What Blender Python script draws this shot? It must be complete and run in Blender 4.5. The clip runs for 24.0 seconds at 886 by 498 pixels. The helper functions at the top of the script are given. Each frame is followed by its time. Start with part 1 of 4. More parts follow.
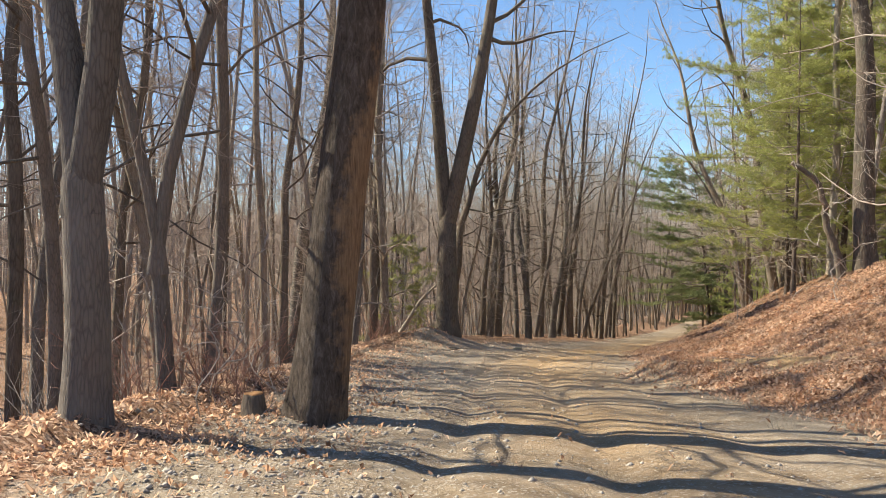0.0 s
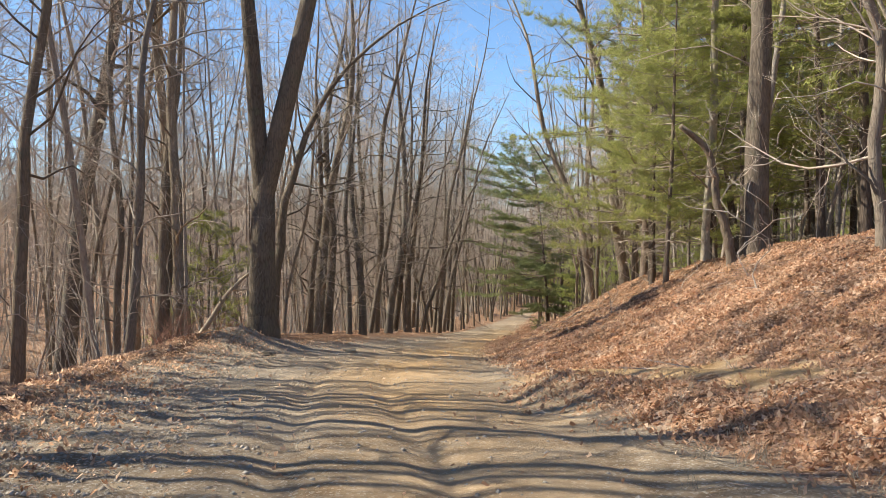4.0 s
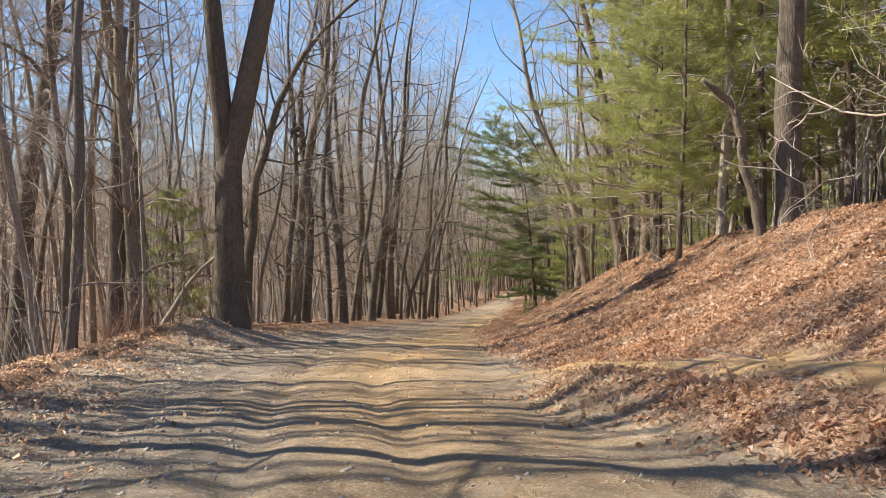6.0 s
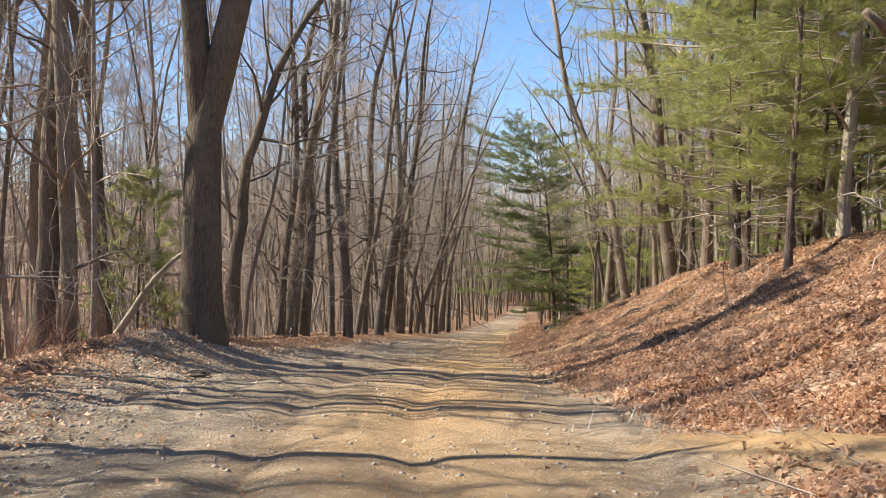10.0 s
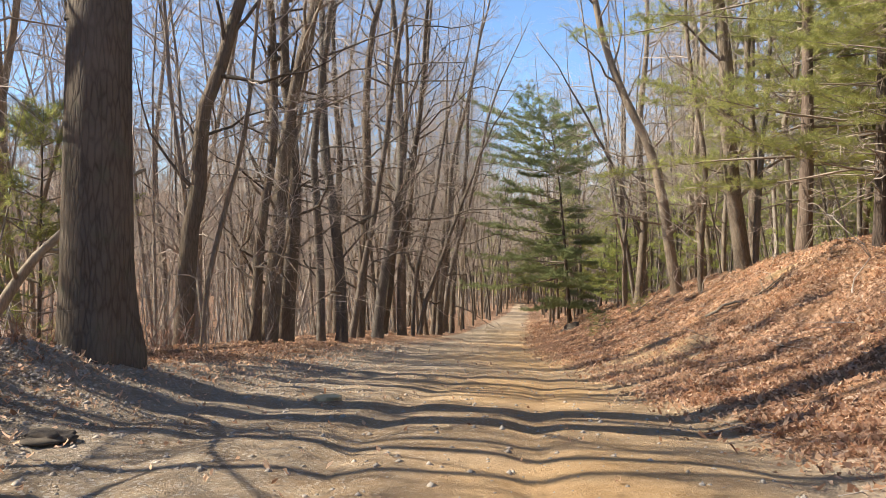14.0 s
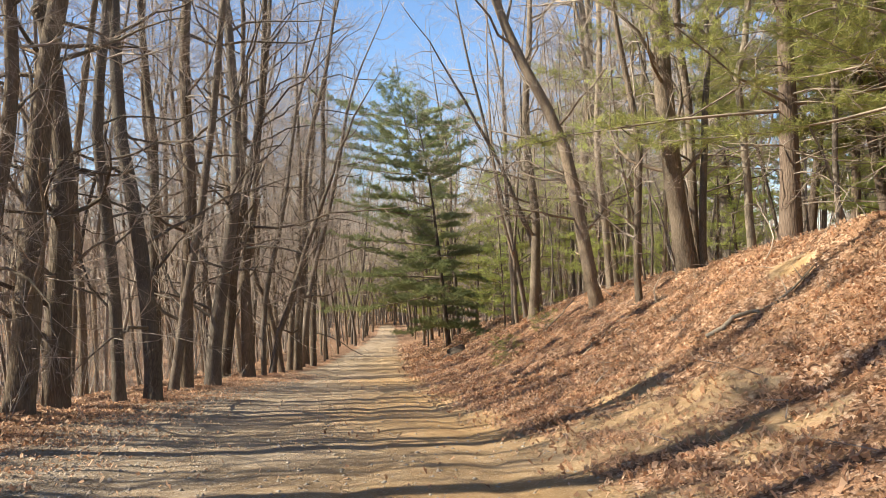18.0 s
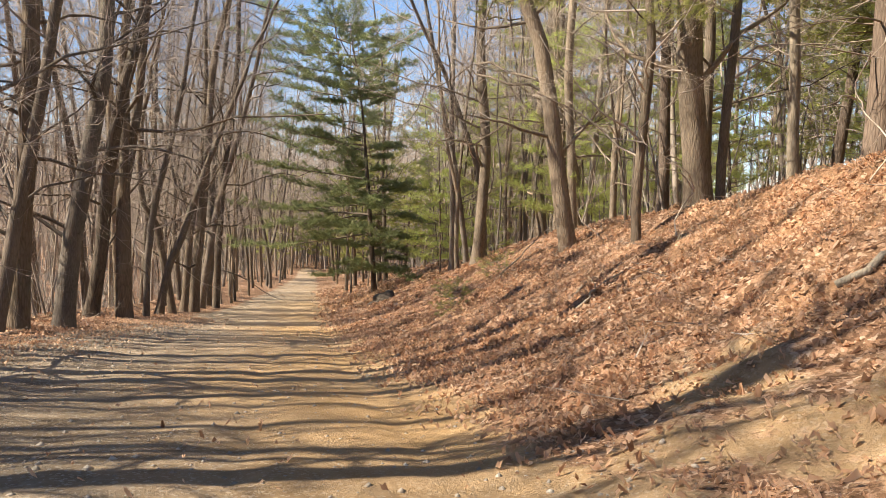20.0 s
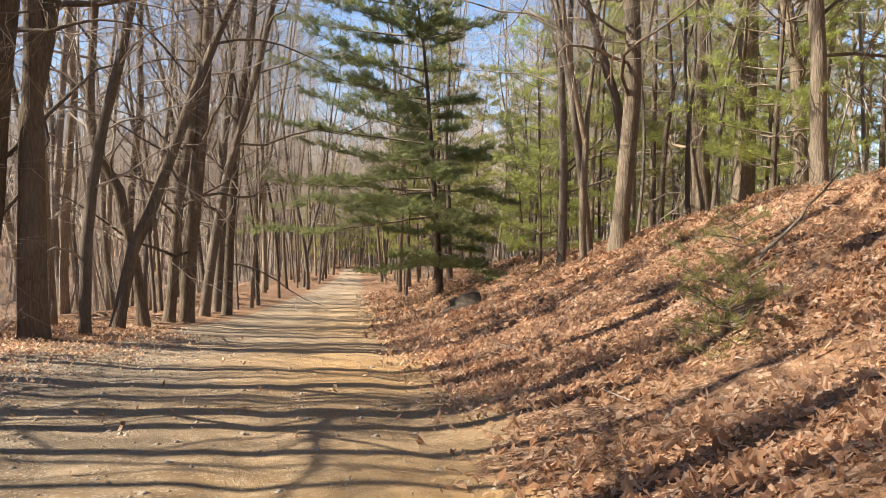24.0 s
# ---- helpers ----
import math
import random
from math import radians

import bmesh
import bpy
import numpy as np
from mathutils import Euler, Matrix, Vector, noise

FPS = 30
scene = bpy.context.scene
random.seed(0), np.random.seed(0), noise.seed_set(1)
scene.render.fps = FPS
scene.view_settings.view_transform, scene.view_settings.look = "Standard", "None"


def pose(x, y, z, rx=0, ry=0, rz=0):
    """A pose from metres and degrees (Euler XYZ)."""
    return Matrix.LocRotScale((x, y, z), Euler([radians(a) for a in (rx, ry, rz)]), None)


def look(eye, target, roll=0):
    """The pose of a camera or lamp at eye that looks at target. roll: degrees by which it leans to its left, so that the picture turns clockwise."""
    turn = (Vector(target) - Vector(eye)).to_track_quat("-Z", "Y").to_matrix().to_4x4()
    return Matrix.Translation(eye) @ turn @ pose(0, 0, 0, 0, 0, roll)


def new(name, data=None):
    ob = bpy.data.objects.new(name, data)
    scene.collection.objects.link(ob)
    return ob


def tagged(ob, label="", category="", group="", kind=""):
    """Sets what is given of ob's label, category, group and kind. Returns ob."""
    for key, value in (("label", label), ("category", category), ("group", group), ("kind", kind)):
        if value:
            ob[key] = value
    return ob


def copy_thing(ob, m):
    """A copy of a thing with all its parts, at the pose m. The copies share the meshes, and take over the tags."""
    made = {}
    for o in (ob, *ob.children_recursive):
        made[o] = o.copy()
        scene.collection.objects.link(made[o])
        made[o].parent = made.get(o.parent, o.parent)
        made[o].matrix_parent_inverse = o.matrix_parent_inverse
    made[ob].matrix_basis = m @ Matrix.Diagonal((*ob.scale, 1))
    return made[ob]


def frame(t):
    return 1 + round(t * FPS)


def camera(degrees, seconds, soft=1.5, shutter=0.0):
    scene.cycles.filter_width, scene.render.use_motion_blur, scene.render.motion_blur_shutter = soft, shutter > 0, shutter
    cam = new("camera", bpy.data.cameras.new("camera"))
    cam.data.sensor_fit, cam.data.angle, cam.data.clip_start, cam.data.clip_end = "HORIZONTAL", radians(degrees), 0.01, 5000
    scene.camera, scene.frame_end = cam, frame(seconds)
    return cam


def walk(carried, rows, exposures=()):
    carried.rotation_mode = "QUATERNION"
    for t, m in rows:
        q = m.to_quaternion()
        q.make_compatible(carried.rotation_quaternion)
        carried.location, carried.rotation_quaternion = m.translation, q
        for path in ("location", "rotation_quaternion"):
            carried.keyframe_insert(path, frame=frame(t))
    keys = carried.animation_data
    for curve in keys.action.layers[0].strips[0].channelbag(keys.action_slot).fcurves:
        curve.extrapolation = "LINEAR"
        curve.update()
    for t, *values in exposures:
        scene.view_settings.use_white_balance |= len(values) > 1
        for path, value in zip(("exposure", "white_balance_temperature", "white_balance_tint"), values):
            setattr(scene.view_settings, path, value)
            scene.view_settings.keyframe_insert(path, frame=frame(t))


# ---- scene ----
cam = camera(60.4, 24.0, soft=0.78)
METRES, EYE, TILT, LEAN, TURN = 46.0, 1.35, 0.0, 0.0, 0.0
ROWS = [
    (0.0, 0.0, 0.0, 0.0, -0.0, 0.0, -0.0),
    (0.5, -0.0007, 0.0169, -0.0008, -1.61, 0.9, -1.69),
    (1.0, 0.0001, 0.0329, -0.0019, -3.27, 1.54, -1.11),
    (1.5, 0.0022, 0.051, -0.0033, -5.37, 1.47, 0.16),
    (2.0, 0.0039, 0.0707, -0.0049, -7.68, 0.9, -0.32),
    (2.5, 0.0054, 0.0864, -0.0062, -9.66, 0.1, -0.78),
    (3.0, 0.007, 0.0994, -0.0073, -10.99, -0.49, -1.09),
    (3.5, 0.0087, 0.1126, -0.0083, -11.93, -0.43, -1.13),
    (5.5, 0.0166, 0.1741, -0.0152, -14.02, -1.12, 0.64),
    (6.0, 0.0173, 0.1856, -0.0159, -14.1, -1.58, 0.33),
    (6.5, 0.0178, 0.1966, -0.0171, -13.92, -1.3, -0.56),
    (7.0, 0.0191, 0.2101, -0.0187, -13.88, -1.1, -0.29),
    (7.5, 0.0206, 0.2231, -0.0196, -13.86, -1.24, 0.05),
    (8.0, 0.0213, 0.2363, -0.0209, -13.59, -0.84, -0.77),
    (8.5, 0.0219, 0.2515, -0.022, -13.42, -0.33, -1.94),
    (9.0, 0.0241, 0.2682, -0.0237, -13.52, -0.19, -1.55),
    (9.5, 0.0261, 0.2864, -0.0259, -13.73, -0.42, -1.18),
    (11.5, 0.032, 0.358, -0.0334, -13.69, -0.74, -0.33),
    (12.0, 0.0338, 0.3789, -0.0359, -13.48, -0.95, 0.09),
    (12.5, 0.0358, 0.3978, -0.0376, -13.5, -1.22, 0.14),
    (13.0, 0.0369, 0.4145, -0.039, -13.69, -1.13, -0.22),
    (13.5, 0.039, 0.4318, -0.0406, -14.07, -0.84, -0.31),
    (14.0, 0.042, 0.4511, -0.0426, -14.71, -0.63, -0.59),
    (14.5, 0.0444, 0.4705, -0.0445, -15.52, -0.48, -1.94),
    (15.0, 0.0468, 0.4872, -0.0454, -16.53, 0.07, -2.67),
    (15.5, 0.0507, 0.5027, -0.0451, -17.75, 1.24, -1.93),
    (16.0, 0.0557, 0.5227, -0.0461, -19.09, 2.58, -1.57),
    (16.5, 0.0607, 0.5414, -0.0466, -20.67, 4.02, -0.61),
    (17.0, 0.0678, 0.5628, -0.0482, -22.22, 4.12, -0.03),
    (17.5, 0.0767, 0.5864, -0.0506, -23.68, 2.91, 1.04),
    (18.0, 0.0868, 0.6116, -0.0527, -25.27, 0.84, 1.74),
    (18.5, 0.0978, 0.6387, -0.0565, -26.94, -0.96, 1.49),
    (19.0, 0.1105, 0.6668, -0.0607, -28.69, -2.53, 0.78),
    (19.5, 0.1227, 0.6956, -0.0652, -30.16, -3.28, -0.72),
    (21.5, 0.1738, 0.8139, -0.0803, -31.01, -1.35, -1.98),
    (22.0, 0.1844, 0.8442, -0.0838, -30.5, -0.95, -1.47),
    (22.5, 0.1946, 0.8734, -0.0867, -29.99, -0.59, -0.94),
    (23.0, 0.204, 0.901, -0.0895, -29.1, -0.54, -0.67),
    (23.5, 0.2137, 0.9309, -0.094, -28.19, -1.6, -0.95),
    (24.0, 0.2229, 0.9597, -0.0979, -27.67, -2.79, -1.29),
]
walk(cam, [(t, pose(0, 0, EYE, TILT, LEAN, TURN) @ pose(METRES * x, METRES * y, METRES * z, 90 + pitch, roll, yaw)) for t, x, y, z, yaw, pitch, roll in ROWS],
     [(0.0, 1.38, 6050, 6), (8.0, 1.45, 5950, 8), (14.0, 1.54, 6100, 10), (17.0, 1.53, 5950, 7), (18.0, 1.56, 6300, 8), (19.0, 1.6, 6450, 11), (22.0, 1.61, 6250, 10), (24.0, 1.66, 6300, 10)])

# ---- world, sun ----
SUN_BEARING, SUN_HEIGHT = 289.0, 40.0                # degrees, clockwise from +y; above the horizon
world = bpy.data.worlds.new("world")
scene.world = world
world.use_nodes = True
_wn = world.node_tree.nodes
_sky = _wn.new("ShaderNodeTexSky")
_sky.sky_type, _sky.sun_disc = "NISHITA", False
_sky.sun_elevation, _sky.sun_rotation = radians(SUN_HEIGHT), radians(SUN_BEARING)
_sky.air_density, _sky.dust_density, _sky.ozone_density = 0.95, 0.0, 3.5
world.node_tree.links.new(_sky.outputs[0], _wn["Background"].inputs[0])
_wn["Background"].inputs[1].default_value = 0.075
sun = new("sun", bpy.data.lights.new("sun", "SUN"))
sun.data.energy, sun.data.angle, sun.data.color = 5.0, radians(0.53), (1.0, 0.88, 0.69)
_b, _h = radians(SUN_BEARING), radians(SUN_HEIGHT)
sun.matrix_world = look((math.sin(_b) * math.cos(_h) * 90, math.cos(_b) * math.cos(_h) * 90, math.sin(_h) * 90), (0, 0, 0))


# ---- materials ----
class Mat:
    """A small wrapper to wire node materials."""
    def __init__(self, name, roughness=0.85, specular=0.25):
        self.m = bpy.data.materials.new(name)
        self.m.use_nodes = True
        self.n, self.l = self.m.node_tree.nodes, self.m.node_tree.links
        self.b = self.n["Principled BSDF"]
        self.b.inputs["Roughness"].default_value = roughness
        self.b.inputs["Specular IOR Level"].default_value = specular
        self.co = self.n.new("ShaderNodeTexCoord")

    def put(self, a, b):
        if hasattr(a, "is_linked"):
            self.l.new(a, b)
        else:
            b.default_value = a

    def scaled(self, scale, source="Object"):
        mp = self.n.new("ShaderNodeMapping")
        self.l.new(self.co.outputs[source], mp.inputs[0])
        mp.inputs["Scale"].default_value = scale
        return mp.outputs[0]

    def noise(self, scale, detail=4.0, rough=0.6, vector=None, warp=0.0):
        t = self.n.new("ShaderNodeTexNoise")
        t.inputs["Scale"].default_value, t.inputs["Detail"].default_value, t.inputs["Roughness"].default_value = scale, detail, rough
        t.inputs["Distortion"].default_value = warp
        self.l.new(vector if vector is not None else self.co.outputs["Object"], t.inputs["Vector"])
        return t.outputs[0]

    def cells(self, scale, vector=None, feature="F1", out="Color"):
        t = self.n.new("ShaderNodeTexVoronoi")
        t.feature = feature
        t.inputs["Scale"].default_value = scale
        self.l.new(vector if vector is not None else self.co.outputs["Object"], t.inputs["Vector"])
        return t.outputs[out]

    def ramp(self, fac, stops):
        r = self.n.new("ShaderNodeValToRGB")
        while len(r.color_ramp.elements) < len(stops):
            r.color_ramp.elements.new(0.5)
        for e, (p, c) in zip(r.color_ramp.elements, stops):
            e.position, e.color = p, (*c, 1) if len(c) == 3 else c
        self.l.new(fac, r.inputs[0])
        return r.outputs[0]

    def mix(self, fac, a, b, kind="MIX"):
        x = self.n.new("ShaderNodeMix")
        x.data_type, x.blend_type = "RGBA", kind
        self.put(fac, x.inputs[0])
        self.put(a if hasattr(a, "is_linked") else (*a, 1), x.inputs[6])
        self.put(b if hasattr(b, "is_linked") else (*b, 1), x.inputs[7])
        return x.outputs[2]

    def math(self, kind, a, b=0.0):
        x = self.n.new("ShaderNodeMath")
        x.operation, x.use_clamp = kind, False
        self.put(a, x.inputs[0])
        self.put(b, x.inputs[1])
        return x.outputs[0]

    def bump(self, height, strength=0.5, distance=0.02):
        x = self.n.new("ShaderNodeBump")
        x.inputs["Strength"].default_value, x.inputs["Distance"].default_value = strength, distance
        self.l.new(height, x.inputs["Height"])
        self.l.new(x.outputs[0], self.b.inputs["Normal"])

    def color(self, c):
        self.put(c, self.b.inputs["Base Color"])
        return self.m


def bark(name, dark, light, ridge=9.0, moss=0.0, rough=1.0):
    """Furrowed bark: long upright ridges, grain, lichen and a tint that differs from tree to tree."""
    m = Mat(name, 0.92, 0.15)
    tall = m.scaled((ridge, ridge, ridge * 0.17))
    ridges = m.noise(1.3, 7, 0.75, tall, 1.3)
    plates = m.cells(1.9, tall, "DISTANCE_TO_EDGE", "Distance")
    grain = m.noise(60, 3, 0.7)
    blotch = m.noise(1.3, 3, 0.6)
    height = m.math("ADD", m.math("MULTIPLY", ridges, 0.7), m.math("MULTIPLY", m.math("MINIMUM", plates, 0.2), 1.5))
    c = m.ramp(height, [(0.3, dark), (0.52, tuple(a * 0.4 + b * 0.6 for a, b in zip(dark, light))), (0.76, light)])
    c = m.mix(m.math("MULTIPLY", grain, 0.5), c, tuple(v * 0.6 for v in light))
    c = m.mix(m.ramp(blotch, [(0.45, (0, 0, 0)), (0.7, (0.55, 0.55, 0.55))]), c, tuple(v * 1.15 + 0.02 for v in light))
    info = m.n.new("ShaderNodeObjectInfo")
    c = m.mix(0.35, c, m.ramp(info.outputs["Random"], [(0.0, dark), (0.5, light), (1.0, (light[0] * 1.12, light[1] * 1.02, light[2] * 0.92))]))
    if moss:
        c = m.mix(m.ramp(m.noise(2.2, 4, 0.7), [(0.55, (0, 0, 0)), (0.75, (moss, moss, moss))]), c, (0.13, 0.14, 0.09))
    m.bump(height, 0.9 * rough, 0.03)
    return m.color(c)


oak_bark = bark("oak_bark", (0.035, 0.028, 0.022), (0.2, 0.16, 0.122), 9, 0.5)
tan_bark = bark("tan_bark", (0.08, 0.062, 0.046), (0.32, 0.258, 0.192), 11)
grey_bark = bark("grey_bark", (0.045, 0.038, 0.032), (0.21, 0.178, 0.148), 14, 0.3, 0.8)
pine_bark = bark("pine_bark", (0.04, 0.031, 0.026), (0.18, 0.138, 0.108), 10)
twig_bark = bark("twig_bark", (0.19, 0.158, 0.13), (0.48, 0.41, 0.345), 18, 0.0, 0.3)
pale_bark = bark("pale_bark", (0.13, 0.105, 0.075), (0.40, 0.34, 0.26), 12, 0.0, 0.5)
wood_bark = bark("wood_bark", (0.055, 0.047, 0.041), (0.34, 0.295, 0.258), 14, 0.2, 0.5)
dead_wood = bark("dead_wood", (0.1, 0.08, 0.062), (0.34, 0.28, 0.22), 18, 0.0, 0.3)
red_stem = bark("red_stem", (0.10, 0.05, 0.035), (0.34, 0.2, 0.15), 20, 0.0, 0.3)
bare_wood = bark("bare_wood", (0.24, 0.12, 0.05), (0.50, 0.28, 0.13), 16, 0.0, 0.8)


def peeled_bark():
    """Dark oak bark, split away in ragged patches to the orange wood below."""
    m = Mat("peeled_bark", 0.9, 0.15)
    tall = m.scaled((9, 9, 2.6))
    ridges = m.noise(1.6, 7, 0.75, tall, 1.0)
    c = m.ramp(ridges, [(0.3, (0.035, 0.026, 0.02)), (0.52, (0.11, 0.085, 0.066)), (0.72, (0.22, 0.18, 0.15))])
    fine = m.noise(1.5, 5, 0.7, m.scaled((26, 26, 2.4)), 0.5)
    o = m.ramp(fine, [(0.3, (0.13, 0.075, 0.04)), (0.7, (0.40, 0.26, 0.145))])
    x = m.n.new("ShaderNodeSeparateXYZ")
    m.l.new(m.co.outputs["Object"], x.inputs[0])
    band = m.math("SUBTRACT", 1.0, m.math("ABSOLUTE", m.math("MULTIPLY", m.math("SUBTRACT", x.outputs[2], 2.6), 0.3)))
    side = m.math("ADD", m.math("MULTIPLY", m.math("SUBTRACT", x.outputs[0], m.math("MULTIPLY", x.outputs[2], 0.12)), 2.2), band)
    rag = m.math("ADD", side, m.math("MULTIPLY", m.math("SUBTRACT", m.noise(3.2, 5, 0.7), 0.5), 1.8))
    c = m.mix(m.ramp(m.math("MULTIPLY", rag, 0.5), [(0.46, (0, 0, 0)), (0.62, (0.9, 0.9, 0.9))]), c, o)
    m.bump(m.math("ADD", ridges, m.math("MULTIPLY", fine, 0.9)), 1.0, 0.035)
    return m.color(c)


def foliage(name, a, b, c):
    m = Mat(name, 0.6, 0.3)
    geo = m.n.new("ShaderNodeNewGeometry")
    col = m.ramp(geo.outputs["Random Per Island"], [(0.0, a), (0.55, b), (1.0, c)])
    col = m.mix(m.ramp(m.noise(0.5, 2), [(0.4, (0, 0, 0)), (0.7, (0.5, 0.5, 0.5))]), col, c)
    m.color(col)
    thin = m.n.new("ShaderNodeBsdfTranslucent")
    m.l.new(col, thin.inputs[0])
    both = m.n.new("ShaderNodeMixShader")
    both.inputs[0].default_value = 0.7
    m.l.new(m.b.outputs[0], both.inputs[1])
    m.l.new(thin.outputs[0], both.inputs[2])
    m.l.new(both.outputs[0], m.n["Material Output"].inputs[0])
    return m.m


pine_green = foliage("pine_green", (0.23, 0.255, 0.09), (0.33, 0.345, 0.115), (0.46, 0.45, 0.155))
deep_green = foliage("deep_green", (0.18, 0.215, 0.1), (0.25, 0.285, 0.13), (0.34, 0.365, 0.165))
young_green = foliage("young_green", (0.36, 0.43, 0.12), (0.46, 0.52, 0.16), (0.55, 0.58, 0.2))
flaky_bark = peeled_bark()
leaf_brown = foliage("leaf_brown", (0.21, 0.108, 0.06), (0.62, 0.37, 0.222), (0.81, 0.615, 0.45))


def ground_material():
    """Leaf litter that gives way to packed sandy earth where the track runs; 'track' is worn into the mesh as an attribute."""
    m = Mat("woodland_ground", 0.95, 0.1)
    p = m.co.outputs["Object"]
    wobble = m.n.new("ShaderNodeVectorMath")
    wobble.operation = "MULTIPLY_ADD"
    blur = m.n.new("ShaderNodeTexNoise")
    blur.inputs["Scale"].default_value, blur.inputs["Detail"].default_value = 14, 4
    m.l.new(p, blur.inputs["Vector"])
    m.l.new(blur.outputs["Color"], wobble.inputs[0])
    wobble.inputs[1].default_value = (0.14, 0.14, 0.14)
    m.l.new(p, wobble.inputs[2])
    crumpled = wobble.outputs[0]
    leaves = m.cells(21, crumpled)
    tone = m.n.new("ShaderNodeSeparateColor")
    m.l.new(leaves, tone.inputs[0])
    edge = m.cells(21, crumpled, "DISTANCE_TO_EDGE", "Distance")
    litter = m.ramp(tone.outputs[0], [(0.0, (0.1, 0.055, 0.032)), (0.35, (0.26, 0.148, 0.09)), (0.75, (0.42, 0.258, 0.165)), (1.0, (0.56, 0.41, 0.3))])
    soil_tone = m.ramp(m.noise(9, 5, 0.7), [(0.3, (0.2, 0.105, 0.055)), (0.7, (0.42, 0.25, 0.135))])
    litter = m.mix(m.ramp(m.noise(0.8, 5, 0.65), [(0.46, (0, 0, 0)), (0.66, (0.7, 0.7, 0.7))]), litter, soil_tone)
    litter = m.mix(m.ramp(edge, [(0.0, (0.6, 0.6, 0.6)), (0.09, (0, 0, 0))]), litter, (0.10, 0.055, 0.03))
    earth = m.ramp(m.noise(2.2, 6, 0.7, None, 0.4), [(0.3, (0.17, 0.122, 0.08)), (0.5, (0.30, 0.228, 0.155)), (0.72, (0.45, 0.365, 0.265))])
    stones = m.cells(42, None)
    st = m.n.new("ShaderNodeSeparateColor")
    m.l.new(stones, st.inputs[0])
    earth = m.mix(m.ramp(st.outputs[1], [(0.72, (0, 0, 0)), (0.76, (0.65, 0.65, 0.65))]), earth, m.ramp(st.outputs[0], [(0, (0.28, 0.22, 0.17)), (1, (0.62, 0.56, 0.48))]))
    earth = m.mix(m.ramp(m.noise(0.45, 4), [(0.48, (0, 0, 0)), (0.66, (0.6, 0.6, 0.6))]), earth, m.ramp(m.noise(18, 5, 0.75), [(0.3, (0.24, 0.195, 0.15)), (0.7, (0.52, 0.44, 0.345))]))
    at = m.n.new("ShaderNodeAttribute")
    at.attribute_name = "track"
    ragged = m.math("ADD", at.outputs["Fac"], m.math("MULTIPLY", m.math("SUBTRACT", m.noise(4.5, 5, 0.7), 0.5), 0.9))
    where = m.ramp(ragged, [(0.40, (0, 0, 0)), (0.60, (1, 1, 1))])
    bed = m.n.new("ShaderNodeAttribute")
    bed.attribute_name = "sand"
    earth = m.mix(m.math("MULTIPLY", bed.outputs["Fac"], 0.9), earth, m.ramp(m.noise(5, 5), [(0.3, (0.44, 0.265, 0.11)), (0.7, (0.58, 0.375, 0.185))]))
    m.color(m.mix(where, litter, earth))
    rough = m.math("ADD", m.math("MULTIPLY", tone.outputs[1], 0.6), m.noise(25, 4, 0.7))
    soil = m.math("ADD", m.noise(30, 5, 0.75), m.math("MULTIPLY", m.noise(6, 3), 0.8))
    mixed = m.n.new("ShaderNodeMix")
    m.l.new(where, mixed.inputs[0])
    m.l.new(rough, mixed.inputs[2])
    m.l.new(soil, mixed.inputs[3])
    m.bump(mixed.outputs[0], 1.0, 0.045)
    return m.m


def stone(name, a, b):
    m = Mat(name, 0.9, 0.2)
    c = m.ramp(m.noise(5, 6, 0.7), [(0.3, a), (0.7, b)])
    c = m.mix(m.ramp(m.noise(1.6, 3), [(0.5, (0, 0, 0)), (0.65, (0.6, 0.6, 0.6))]), c, tuple(v * 0.55 for v in b))
    m.bump(m.noise(14, 6, 0.7), 0.7, 0.03)
    return m.color(c)


earth_mat = ground_material()
grey_stone = stone("grey_stone", (0.045, 0.037, 0.03), (0.15, 0.12, 0.09))
pale_stone = stone("pale_stone", (0.50, 0.38, 0.20), (0.68, 0.55, 0.34))
pebble_mat = stone("pebble_stone", (0.22, 0.18, 0.14), (0.55, 0.48, 0.40))


# ---- the lie of the land ----
# road line: x, y, height of the ground
ROAD = [(-4.0, -60.0, 2.6), (-1.2, -20.0, 1.3), (0.0, 0.0, 0.1), (0.25, 3.3, -0.15), (0.8, 8.0, -0.6), (1.15, 12.3, -1.0),
        (1.55, 17.4, -1.5), (1.95, 20.75, -1.83), (2.6, 24.0, -2.05), (3.6, 27.2, -2.35), (5.15, 31.0, -2.8),
        (8.0, 37.4, -3.6), (10.25, 44.15, -4.4), (20.8, 72.0, -7.4), (30.0, 96.0, -9.1), (47.0, 140.0, -11.5), (120.0, 330.0, -14.5), (235.0, 630.0, -14.5)]
_r = np.array(ROAD)
_d = np.concatenate([[0], np.cumsum(np.hypot(np.diff(_r[:, 0]), np.diff(_r[:, 1])))])
S0 = float(_d[2])
_s = np.arange(0, _d[-1], 0.5)
_p = np.stack([np.interp(_s, _d, _r[:, k]) for k in range(3)], 1)
_k = np.hanning(25); _k /= _k.sum()
_pad = 12
_e = np.concatenate([_p[:1] + (_p[:1] - _p[1:2]) * np.arange(_pad, 0, -1)[:, None], _p, _p[-1:] + (_p[-1:] - _p[-2:-1]) * np.arange(1, _pad + 1)[:, None]])
LINE = np.stack([np.convolve(_e[:, k], _k, "valid") for k in range(3)], 1)
_t = np.gradient(LINE[:, :2], axis=0)
_t /= np.hypot(_t[:, 0], _t[:, 1])[:, None]
SLINE = _s - S0                                      # metres along the road; 0 where the drive begins


